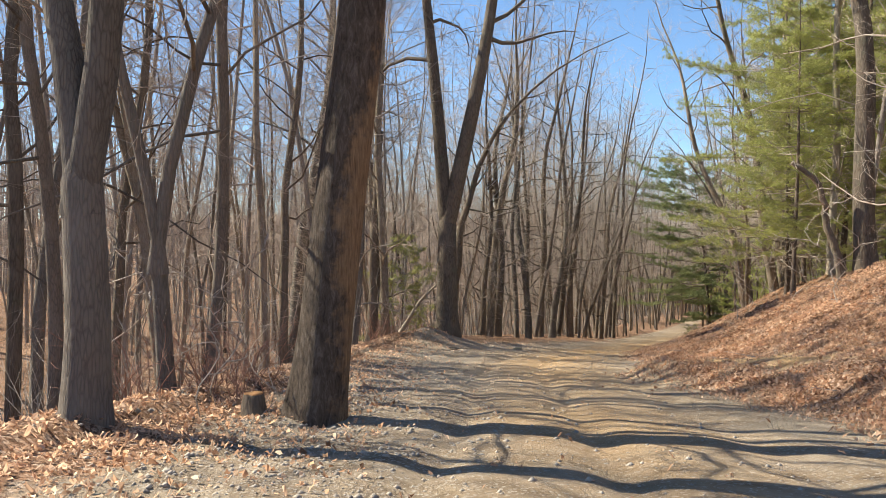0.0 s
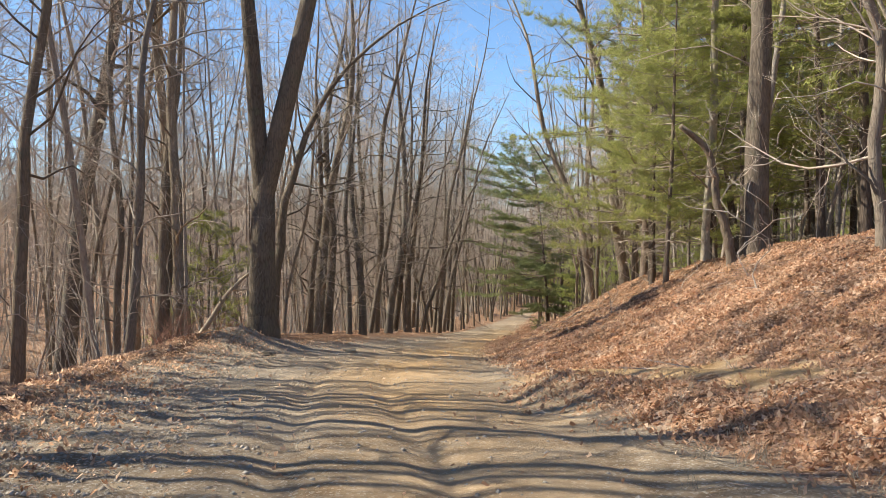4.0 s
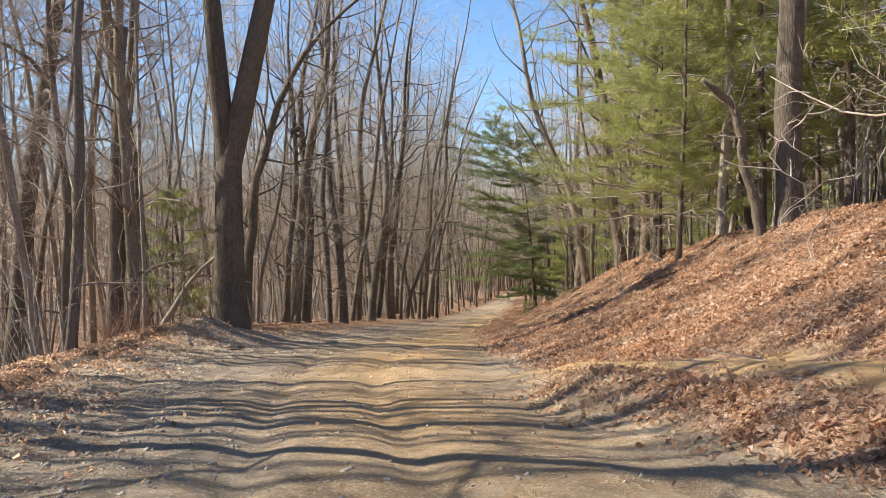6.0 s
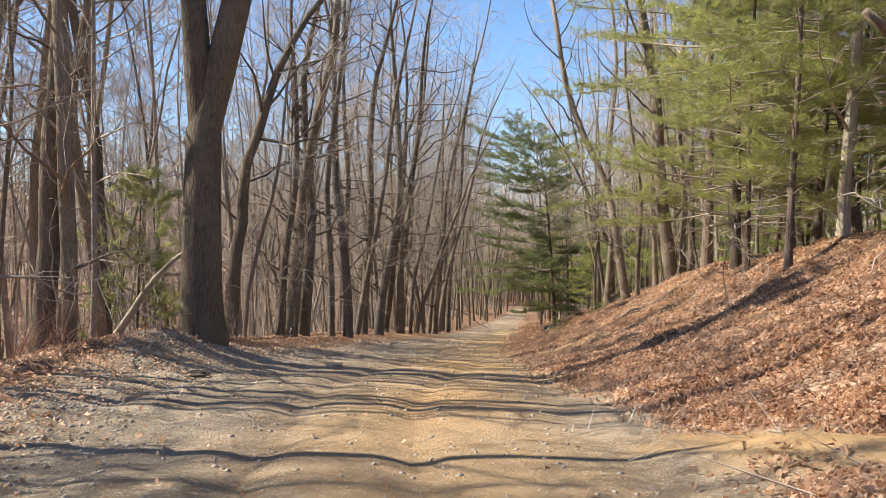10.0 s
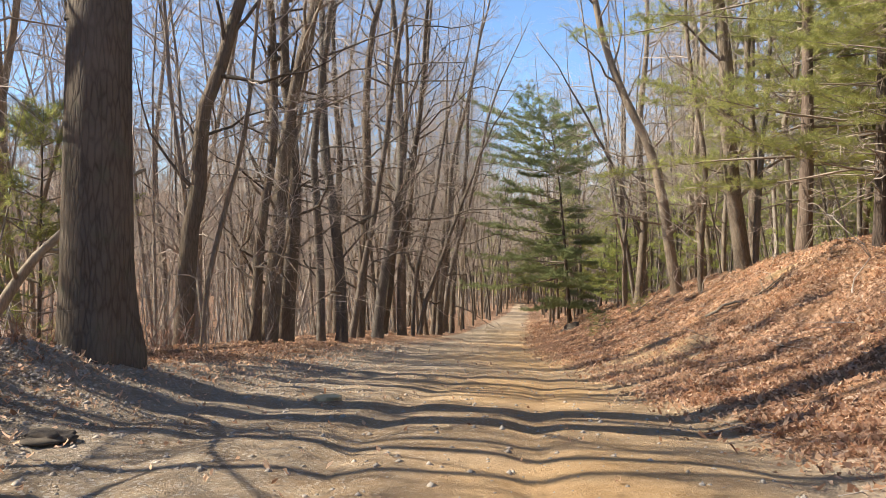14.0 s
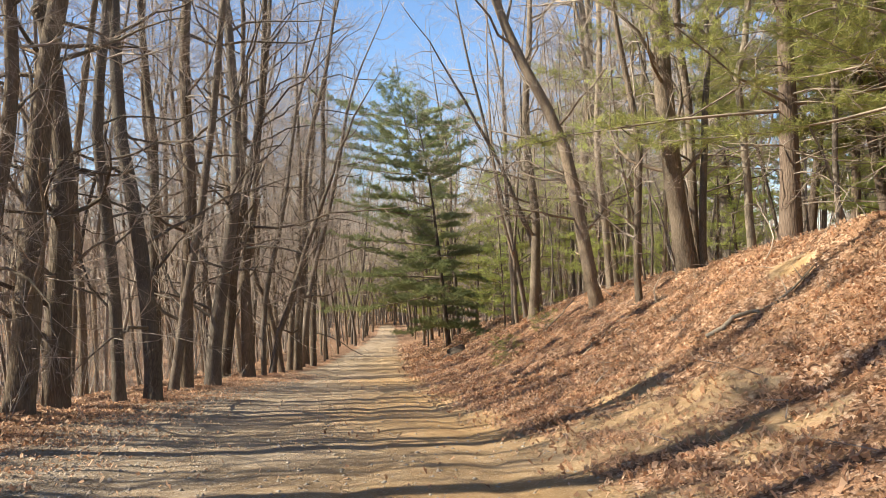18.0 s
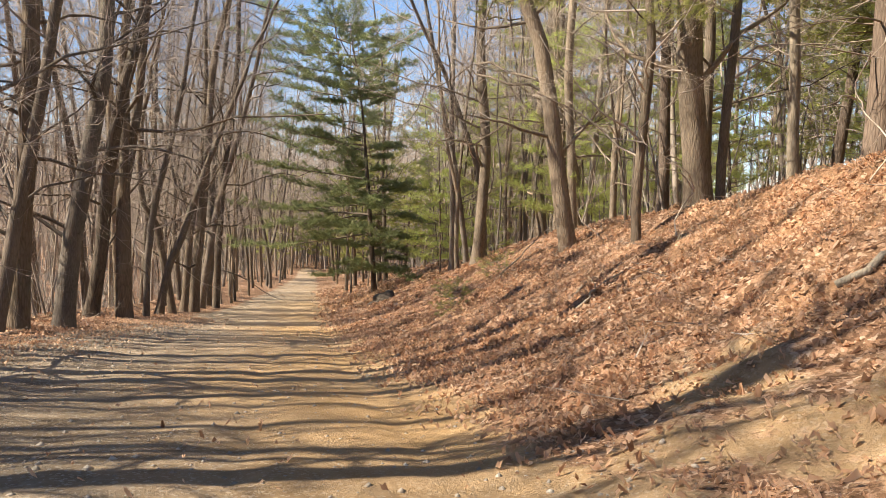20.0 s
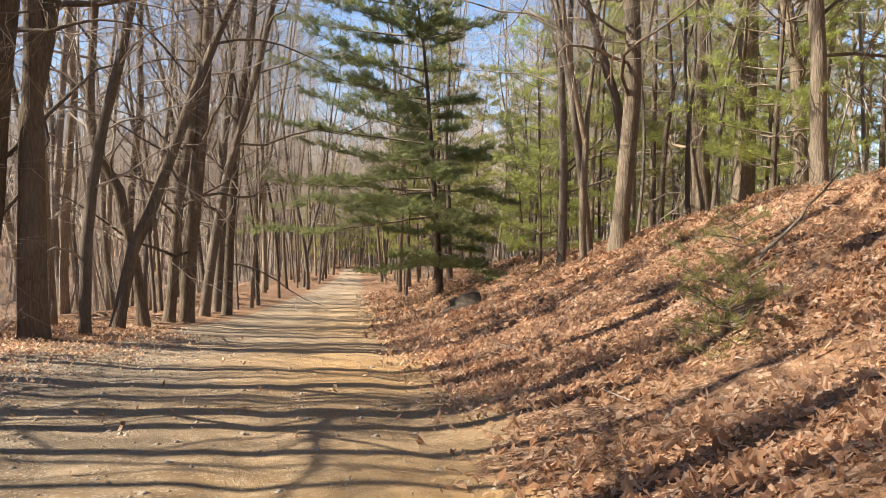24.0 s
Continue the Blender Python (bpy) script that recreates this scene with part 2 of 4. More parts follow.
def lumps(x, y, size, seed=0):
    """Smooth rolling noise from a few crossed waves, -1 to 1."""
    a = np.sin(x / size * 2.1 + seed) * np.cos(y / size * 1.7 - seed * 1.3)
    b = np.sin((x * 0.8 + y * 0.6) / size * 3.9 + seed * 2.1) * 0.5
    c = np.cos((x * 0.5 - y * 0.87) / size * 6.3 + seed * 0.7) * 0.28
    return (a + b + c) / 1.5


PATH_FROM, PATH_TO = (21.2, 3.8), (14.2, 6.3)         # the path that turns off the track


def side_path(s, u):
    """Distance from the path that turns off the track, and how far along it."""
    ds, du = PATH_TO[0] - PATH_FROM[0], PATH_TO[1] - PATH_FROM[1]
    k = np.clip(((s - PATH_FROM[0]) * ds + (u - PATH_FROM[1]) * du) / (ds * ds + du * du), 0, 1)
    return np.hypot(s - PATH_FROM[0] - ds * k, u - PATH_FROM[1] - du * k), k


def profile(s, u):
    """Height of the ground over the road line, u metres to its right."""
    s, u = np.broadcast_arrays(np.asarray(s, float), np.asarray(u, float))
    toe = np.interp(s, [-10, 14, 24, 34, 40, 50], [5.4, 5.2, 4.2, 2.3, 1.7, 1.5])
    crest = np.interp(s, [-10, 14, 26, 36, 42, 60], [11.0, 10.8, 10.6, 9.0, 7.7, 7.4])
    top = np.interp(s, [-20, 10, 24, 34, 42, 50, 60, 90, 115, 140], [1.9, 2.5, 3.0, 3.25, 3.2, 2.9, 2.75, 1.9, 0.8, 0.2])
    k = np.clip((u - toe + 0.4) / (crest - toe + 0.7), 0, 1)
    smooth = 0.5 * k + 0.5 * k * k * (3 - 2 * k)
    ease = smooth + (k ** 1.45 - smooth) * np.interp(s, [22, 40], [0.1, 0.85])
    rise = np.interp(s, [70, 130], [1, 0.25])
    right = top * ease + rise * (np.clip(u - crest, 0, 2) * np.interp(s, [48, 58], [0.15, 0.3]) + np.clip(u - crest - 2, 0, 223) * 0.2)
    left_edge = np.interp(s, [-10, 5, 12, 20, 26, 34, 44], [-4.8, -4.1, -3.9, -4.4, -5.3, -6.5, -7.5])
    deep = np.interp(s, [-20, 5, 20, 40, 80], [1.5, 2.4, 2.4, 1.9, 1.6])
    v = np.clip(left_edge - u, 0, None)
    fall = np.clip(v / 6.5, 0, 1)
    left = -deep * (fall * fall * (3 - 2 * fall)) + np.clip(v - 11, 0, 30) * 0.075 + np.clip(v - 41, 0, 90) * 0.13
    left = left + 0.05 * np.clip(-u - 3, 0, 5) + 0.16 * np.exp(-((v - 0.5) / 0.7) ** 2) * (v > 0)
    z = np.where(u > 0, right, left)
    out = np.clip(np.maximum(u - toe, left_edge - u) / 2.5, 0, 1)
    z = z + out * (0.13 * lumps(s, u, 2.3, 1) + 0.085 * lumps(s, u, 0.8, 2) + 0.05 * lumps(s, u, 0.33, 4) + 0.07 * lumps(s + 0.5 * u, u * 0.2, 0.42, 15) + 0.05 * lumps(s + 0.3 * u, u * 0.35, 0.19, 16) + 0.3 * np.clip((np.abs(u) - 12) / 20, 0, 1) * lumps(s, u, 11, 3))
    # ruts and washed furrows in the track
    on = 1 - np.clip(np.maximum(u - toe + 0.6, left_edge - u + 0.4) / 0.8, 0, 1)
    rut = sum(np.exp(-((u - c - 0.10 * np.sin(s / 5.3 + c)) / w) ** 2) * h for c, w, h in ((-0.72, 0.22, 0.075), (0.78, 0.22, 0.08), (-2.2, 0.25, 0.05), (-3.2, 0.22, 0.045), (-1.5, 0.12, 0.02), (2.6, 0.3, 0.05)))
    rut = rut * np.interp(s, [0, 26, 40], [1, 0.9, 0.4])
    z = z - on * rut + on * (0.016 * lumps(s * 0.5, u, 1.1, 5) + 0.008 * lumps(s * 0.7, u, 0.45, 6)) - on * 0.015 * (u + 1.3)
    rim = np.exp(-((u - left_edge - 1.3) / 1.3) ** 2)
    z = z + rim * (0.035 * lumps(s, u, 0.5, 11) + 0.022 * lumps(s, u, 0.22, 12))
    # worn side path on a shelf of the bank
    d, k = side_path(s, u + 0.25 * np.sin(s * 1.3))
    w = np.exp(-(d / 0.85) ** 2) * np.clip(k * 6 + 0.2, 0, 1)
    z = z + w * (0.2 + 0.42 * k - z)
    # spoil heap between path and track, and the mound at the forked oak
    heap = np.exp(-((u - 3.35 - 0.3 * np.clip(17.8 - s, 0, 20)) / 0.62) ** 2) * np.clip((19.3 - s) / 1.6, 0, 1) * np.clip((s - 6) / 3, 0, 1)
    z = z + heap * (0.4 + 0.1 * lumps(s, u, 1.1, 13))
    z = z + 0.42 * np.exp(-((s - 29.3) / 2.2) ** 2 - ((u + 5.0) / 1.2) ** 2) + 0.22 * np.exp(-((s - 28.5) / 0.7) ** 2 - ((u + 4.9) / 0.6) ** 2)
    # far hills close the valley
    z = z + np.clip(s - 180, 0, 160) * 0.13
    return z


def at_road(s, u):
    """World place of a point s metres along the road and u to its right."""
    s, u = np.broadcast_arrays(np.asarray(s, float), np.asarray(u, float))
    px, py, pz = (np.interp(s, SLINE, LINE[:, k]) for k in range(3))
    tx, ty = np.interp(s, SLINE, _t[:, 0]), np.interp(s, SLINE, _t[:, 1])
    n = np.hypot(tx, ty)
    return np.stack([px + u * ty / n, py - u * tx / n, pz + profile(s, u)], -1)


def to_road(x, y):
    """s and u of a place."""
    i = int(np.argmin((LINE[:, 0] - x) ** 2 + (LINE[:, 1] - y) ** 2))
    dx, dy = x - LINE[i, 0], y - LINE[i, 1]
    return SLINE[i] + dx * _t[i, 0] + dy * _t[i, 1], dx * _t[i, 1] - dy * _t[i, 0]


def ground(x, y):
    s, u = to_road(x, y)
    return float(at_road(s, u)[2])


def mesh_of(name, v, f, materials, smooth=True):
    me = bpy.data.meshes.new(name)
    me.from_pydata(v, [], f)
    for m in materials:
        me.materials.append(m)
    if smooth:
        me.polygons.foreach_set("use_smooth", [True] * len(me.polygons))
    me.update()
    return me


# where the bare track ends: towards the bank, and towards the hollow
TOE_S, TOE_U = (-10, 10, 14, 18, 21, 26, 34, 40, 50, 70, 110), (4.4, 4.2, 3.6, 2.8, 4.0, 3.5, 2.3, 1.8, 1.4, 1.05, 0.9)
EDGE_S, EDGE_U = (-10, 5, 12, 18, 26, 34, 44, 54, 62, 70, 90, 125), (-3.0, -3.1, -3.6, -4.2, -5.0, -5.4, -6.3, -5.6, -4.7, -4.1, -3.3, -1.5)


def build_ground():
    s_at = np.concatenate([np.arange(-140, -8, 3.0), np.arange(-8, -1, 0.5), np.arange(-1, 64, 0.2), np.arange(64, 110, 0.5), np.arange(110, 200, 2.0), np.arange(200, 520, 10.0)])
    u_at = np.concatenate([np.arange(-420, -60, 12.0), np.arange(-60, -14, 1.2), np.arange(-14, -8, 0.3), np.arange(-8, 12.01, 0.16), np.arange(12.3, 20, 0.4), np.arange(20, 60, 1.2), np.arange(60, 131, 7.0)])
    S, U = np.meshgrid(s_at, u_at, indexing="ij")
    P = at_road(S, U)
    n, k = S.shape
    toe = np.interp(S, TOE_S, TOE_U)
    edge = np.interp(S, EDGE_S, EDGE_U)
    wob = 0.35 * lumps(S, U, 1.7, 8)
    track = np.clip(0.5 + (np.minimum(toe - U, U - edge) + wob) / 1.2, 0, 1)
    track = np.where(S > 150, track * np.clip((165 - S) / 15, 0, 1), track)
    worn = np.clip(1.3 - side_path(S, U + 0.25 * np.sin(S * 1.3))[0] / 0.9 + 0.5 * lumps(S, U, 0.7, 14), 0, 1) * np.clip((S - 13.5) / 1.5, 0, 1)
    track = np.maximum(track, worn)
    track = np.maximum(track, 0.62 * np.clip(1.35 - np.hypot((S - 17.6) / 1.7, (U - 3.2) / 0.8), 0, 1))
    sand = np.interp(S, [0, 10, 24], [0.25, 0.6, 1]) * np.clip(np.exp(-((U - np.interp(S, [0, 30, 60], [1.2, 0.9, 0.4])) / np.interp(S, [0, 24, 40], [1.5, 1.7, 2.3])) ** 2) * (0.75 + 0.4 * lumps(S, U, 4, 9)), 0, 1)
    sand = np.maximum(sand * np.interp(S, [55, 100], [1, 0.25]), worn * 0.9)
    bald = np.clip(1.4 - np.hypot((S - 41.8) / 0.75, (U - 7.2) / 0.42) + 0.3 * lumps(S, U, 0.5, 17), 0, 1)      # bare sand at the lip of the bank
    slip = np.clip(1.15 - np.hypot((S - 38.0) / 3.4, (U - 3.3) / 1.2) + 0.55 * lumps(S, U, 0.8, 18), 0, 0.62)             # soil washed out at its foot
    track, sand = np.maximum(track, np.maximum(bald, slip)), np.maximum(sand, np.maximum(bald * 0.75, slip))
    index = np.arange(n * k).reshape(n, k)
    quads = np.stack([index[:-1, :-1], index[1:, :-1], index[1:, 1:], index[:-1, 1:]], -1).reshape(-1, 4)[:, ::-1]
    inside = (track[:-1, :-1].ravel() > 0.5) & (S[:-1, :-1].ravel() > -60) & (S[:-1, :-1].ravel() < 200)
    for name, pick, label in (("road", inside, "rutted sandy dirt track with scattered gravel"), ("ground", ~inside, "woodland ground under fallen brown leaves")):
        q = quads[pick]
        used = np.unique(q)
        remap = np.zeros(n * k, int)
        remap[used] = np.arange(len(used))
        me = mesh_of(name, P.reshape(-1, 3)[used].tolist(), remap[q].tolist(), [earth_mat])
        for key, values in (("track", track), ("sand", sand)):
            me.attributes.new(key, "FLOAT", "POINT").data.foreach_set("value", values.ravel()[used].astype(np.float32))
        tagged(new(name, me), label, name, kind="structure")


build_ground()


# ---- trees ----
class Mesh:
    def __init__(self):
        self.v, self.f = [], []

    def tube(self, pts, radii, sides, shape=None):
        """A tapered limb along pts; shape(i, angle) scales single radii."""
        a, first = None, len(self.v)
        last = len(pts) - 1
        for i, p in enumerate(pts):
            d = (pts[min(i + 1, last)] - pts[max(i - 1, 0)]).normalized()
            if a is None:
                a = d.cross(Vector((0, 1, 0)) if abs(d.y) < 0.8 else Vector((1, 0, 0)))
            a = (a - d * a.dot(d)).normalized()
            b = d.cross(a)
            for j in range(sides):
                w = 2 * math.pi * j / sides
                r = radii[i] * (shape(i, w) if shape else 1)
                self.v.append(p + a * (math.cos(w) * r) + b * (math.sin(w) * r))
        for i in range(last):
            o = first + i * sides
            for j in range(sides):
                k = (j + 1) % sides
                self.f.append((o + j, o + k, o + sides + k, o + sides + j))
        self.f.append(tuple(first + last * sides + j for j in range(sides)))

    def spike(self, p, d, length, r):
        """A thin straight twig that ends in a point."""
        a = d.orthogonal().normalized()
        b, o = d.cross(a), len(self.v)
        self.v += [p + a * r, p - a * (r * 0.5) + b * (r * 0.87), p - a * (r * 0.5) - b * (r * 0.87), p + d * length]
        self.f += [(o, o + 1, o + 3), (o + 1, o + 2, o + 3), (o + 2, o, o + 3)]

    def sliver(self, p, d, length, r):
        """The finest twig: a single pointed blade."""
        a, o = d.orthogonal() * r, len(self.v)
        self.v += [p + a, p - a, p + d * length]
        self.f.append((o, o + 1, o + 2))

    def data(self, name, material, smooth=True):
        return mesh_of(name, [tuple(p) for p in self.v], self.f, [material], smooth)


def part(name, m, material, parent, label="", smooth=True):
    ob = new(name, m.data(name, material, smooth))
    ob.parent = parent
    if label:
        ob["label"] = label
    return ob


def course(rng, p, d, length, n, wander, lift):
    """A wandering line of n steps that bends upward by lift."""
    pts = [p.copy()]
    for _ in range(n):
        d = (d + Vector((rng.gauss(0, wander), rng.gauss(0, wander), rng.gauss(0, wander) + lift))).normalized()
        p = p + d * (length / n)
        pts.append(p.copy())
    return pts


def along(pts, f):
    x = f * (len(pts) - 1)
    i = min(int(x), len(pts) - 2)
    return pts[i].lerp(pts[i + 1], x - i), (pts[i + 1] - pts[i]).normalized()


def off(rng, d, angle):
    """A direction that leaves d by an angle, on a random side."""
    side = d.orthogonal().normalized()
    side.rotate(Matrix.Rotation(rng.uniform(0, 2 * math.pi), 3, d))
    return (d * math.cos(angle) + side * math.sin(angle)).normalized()


def branch_out(rng, twigs, pts, r, length, many, fine, lift=0.015):
    """Side branches, twigs and twiglets along a limb."""
    for _ in range(many):
        f = rng.uniform(0.2, 0.98)
        p, d = along(pts, f)
        l1 = length * rng.uniform(0.25, 0.58) * (1.15 - 0.6 * f)
        sub = course(rng, p, off(rng, d, rng.uniform(0.5, 1.3)), l1, 4, 0.27, lift)
        r1 = max(r * (1 - 0.7 * f) * 0.4, 0.0045)
        twigs.tube(sub, [r1, r1 * 0.8, r1 * 0.62, r1 * 0.45, 0.003], 3)
        for _ in range(fine):
            g = rng.uniform(0.2, 1.0)
            q, e = along(sub, g)
            l2 = l1 * rng.uniform(0.28, 0.6)
            w = off(rng, e, rng.uniform(0.35, 0.95))
            w.z += 0.05
            w.normalize()
            twigs.spike(q, w, l2, max(r1 * 0.34, 0.0026))
            for _ in range(2):
                x = off(rng, w, rng.uniform(0.4, 0.9))
                x.z += 0.1
                twigs.sliver(q + w * l2 * rng.uniform(0.2, 0.75), x.normalized(), l2 * rng.uniform(0.3, 0.6), 0.0024)


def tree_root(name, x, y, z, label, group=""):
    root = new(name)
    root.location = (x, y, z)
    return tagged(root, label, "tree", group)


def bare_tree(seed, root, height, r, lean=(0, 0), fork=None, bare=0.45, limbs=14, many=6, fine=4, bend=0.03, material=None, sides=12, broken=False, burls=(), spread=1.0, limb_parts=False, twist=0.0, line=None):
    """A leafless tree under root: trunk (forked where asked), limbs and twigs."""
    rng = random.Random(seed)
    material = material or grey_bark
    trunk, crown = Mesh(), Mesh()
    limb_meshes, stem_meshes, burl_meshes = [], [], []
    d0 = Vector((lean[0], lean[1], 1)).normalized()
    n = 16
    low = course(rng, Vector((0, 0, -0.5)), d0, height + 0.5, n, bend, 0.02)
    if line:                                              # a trunk that follows an arch: heights and sideways reach
        hs, xs = zip(*line)
        low = [Vector((float(np.interp(height * i / n, hs, xs)), 0.1 * i / n, height * i / n)) for i in range(n + 1)]
        low[0].z = -0.4
        for i in range(2, n):
            low[i].x += rng.gauss(0, 0.05)
    if not line and not broken:                           # slow sideways sway of the trunk
        a1, a2, w1 = rng.uniform(0, 6.28), rng.uniform(0, 6.28), rng.uniform(0.45, 0.8)
        for i, p in enumerate(low):
            k = bend * 5.5 * min(i / 5, 1)
            p.x += k * math.sin(i * w1 + a1)
            p.y += k * math.sin(i * w1 * 1.2 + a2)
    if twist:
        for i, p in enumerate(low):
            p.x += twist * math.sin(i * 1.15) * min(i / 3, 1)
            p.y += twist * 0.7 * math.cos(i * 0.9 + 1) * min(i / 3, 1)
    ph = rng.uniform(0, 6)

    def flare(i, w):
        h = max(low[i].z, 0)
        k = math.exp(-h / (r * 1.6))
        return 1 + k * (0.18 + 0.18 * math.cos(3 * w + ph) + 0.12 * math.cos(5 * w - ph)) + 0.035 * math.sin(2 * w + i * 0.7 + ph)

    # finer steps near the foot
    if sides >= 10:
        foot = [along(low, f)[0] for f in (0, 0.02, 0.035, 0.05, 0.065)]
        low = foot + [p for i, p in enumerate(low) if i / n > 0.075]
    stems = []
    if fork:
        at, ways = fork                                   # height and the leans of the stems
        cut = [p for p in low if p.z < at]
        tip = cut[-1]
        radii = [r * (1 - 0.22 * max(p.z, 0) / at) for p in cut]
        cut += [tip + d0 * 0.25, tip + d0 * 0.5]
        low = cut
        radii += [r * 0.6, r * 0.2]
        trunk.tube(cut, radii, sides, flare)
        for wx, wy, share in ways:
            d = Vector((wx, wy, 1)).normalized()
            st = course(rng, tip - d * 0.35, d, (height - at) * rng.uniform(0.9, 1.05), 12, bend * 1.4, 0.045)
            rs = r * 0.78 * share
            stem = Mesh()
            stem.tube(st, [rs * (1 - 0.9 * i / 12) + 0.01 for i in range(13)], max(sides - 2, 6))
            stem_meshes.append(stem)
            stems.append((st, rs, bare if at > 5.5 else 0.12))
    else:
        m = len(low) - 1
        end = 0.55 if broken else 0.06
        total = low[-1].z + 0.5
        trunk.tube(low, [r * max(end, 1 - (1 - end) * (max(p.z + 0.5, 0) / total) ** 1.35) for p in low], sides, flare)
        stems.append((low, r, bare))
    for h, size in burls:
        p = min(low, key=lambda q: abs(q.z - h))
        burl = Mesh()
        burl_meshes.append(burl)
        for _ in range(6):
            size = rng.uniform(0.07, 0.13)
            q = p + Vector((rng.uniform(-1, 1) * r, rng.uniform(-1, 1) * r, rng.uniform(-1.4, 1.4) * 0.14))
            burl.tube([q - Vector((0, 0, size)), q - Vector((0, 0, size * 0.6)), q, q + Vector((0, 0, size * 0.6)), q + Vector((0, 0, size))], [size * 0.3, size * 0.75, size * 0.9, size * 0.7, size * 0.2], 7)
    for st, rs, start in stems:
        share = max(2, round(limbs / len(stems)))
        for k in range(share):
            f = start + (0.97 - start) * (k + rng.random()) / share
            p, d = along(st, f)
            l0 = height * rng.uniform(0.16, 0.34) * (1.25 - 0.85 * f) * spread
            low_down = f < 0.5 and not fork
            lim = course(rng, p, off(rng, d, rng.uniform(0.8, 1.45) if low_down else rng.uniform(0.6, 1.35)), l0 * (0.75 if low_down else 1), 6, 0.24, 0.015 if low_down else 0.04)
            rl = max(rs * (1 - 0.85 * f) * (0.3 if low_down else 0.42), 0.012)
            target = Mesh() if limb_parts and rl > 0.03 else crown
            target.tube(lim, [rl * (1 - 0.88 * i / 6) + 0.003 for i in range(7)], 5)
            if target is not crown:
                limb_meshes.append(target)
            branch_out(rng, crown, lim, rl, l0, many, fine)
        if not broken:
            branch_out(rng, crown, st[len(st) // 2:], rs * 0.3, height * 0.16, many, fine)
    part("trunk", trunk, material, root)
    for sm in stem_meshes:
        part("stem", sm, material, root)
    for b in burl_meshes:
        part("burl", b, material, root, "rough swollen burl")
    for lm in limb_meshes:
        part("limb", lm, material, root)
    if crown.v:
        part("crown", crown, twig_bark, root, "leafless grey-brown branches and twigs")
    return root


def needle_tuft(rng, count, length, width):
    """Fan of needles that points along +x."""
    out = []
    for _ in range(count):
        a, b = rng.uniform(0, 2 * math.pi), rng.uniform(0.2, 1.45)
        d = Vector((math.cos(b), math.sin(b) * math.cos(a), math.sin(b) * math.sin(a)))
        w = d.orthogonal().normalized()
        w.rotate(Matrix.Rotation(rng.uniform(0, 6.28), 3, d))
        s = Vector((rng.uniform(-0.35, 0.1) * length, 0, 0))
        out.append((s - w * width / 2, s + w * width / 2, s + d * length * rng.uniform(0.7, 1.1)))
    return out


_trng = random.Random(77)
TUFTS = [needle_tuft(_trng, 17, 0.2, 0.0095) for _ in range(7)]
SOFT_TUFTS = [needle_tuft(_trng, 15, 0.25, 0.016) for _ in range(7)]
THIN_TUFTS = [needle_tuft(_trng, 9, 0.3, 0.034) for _ in range(6)]


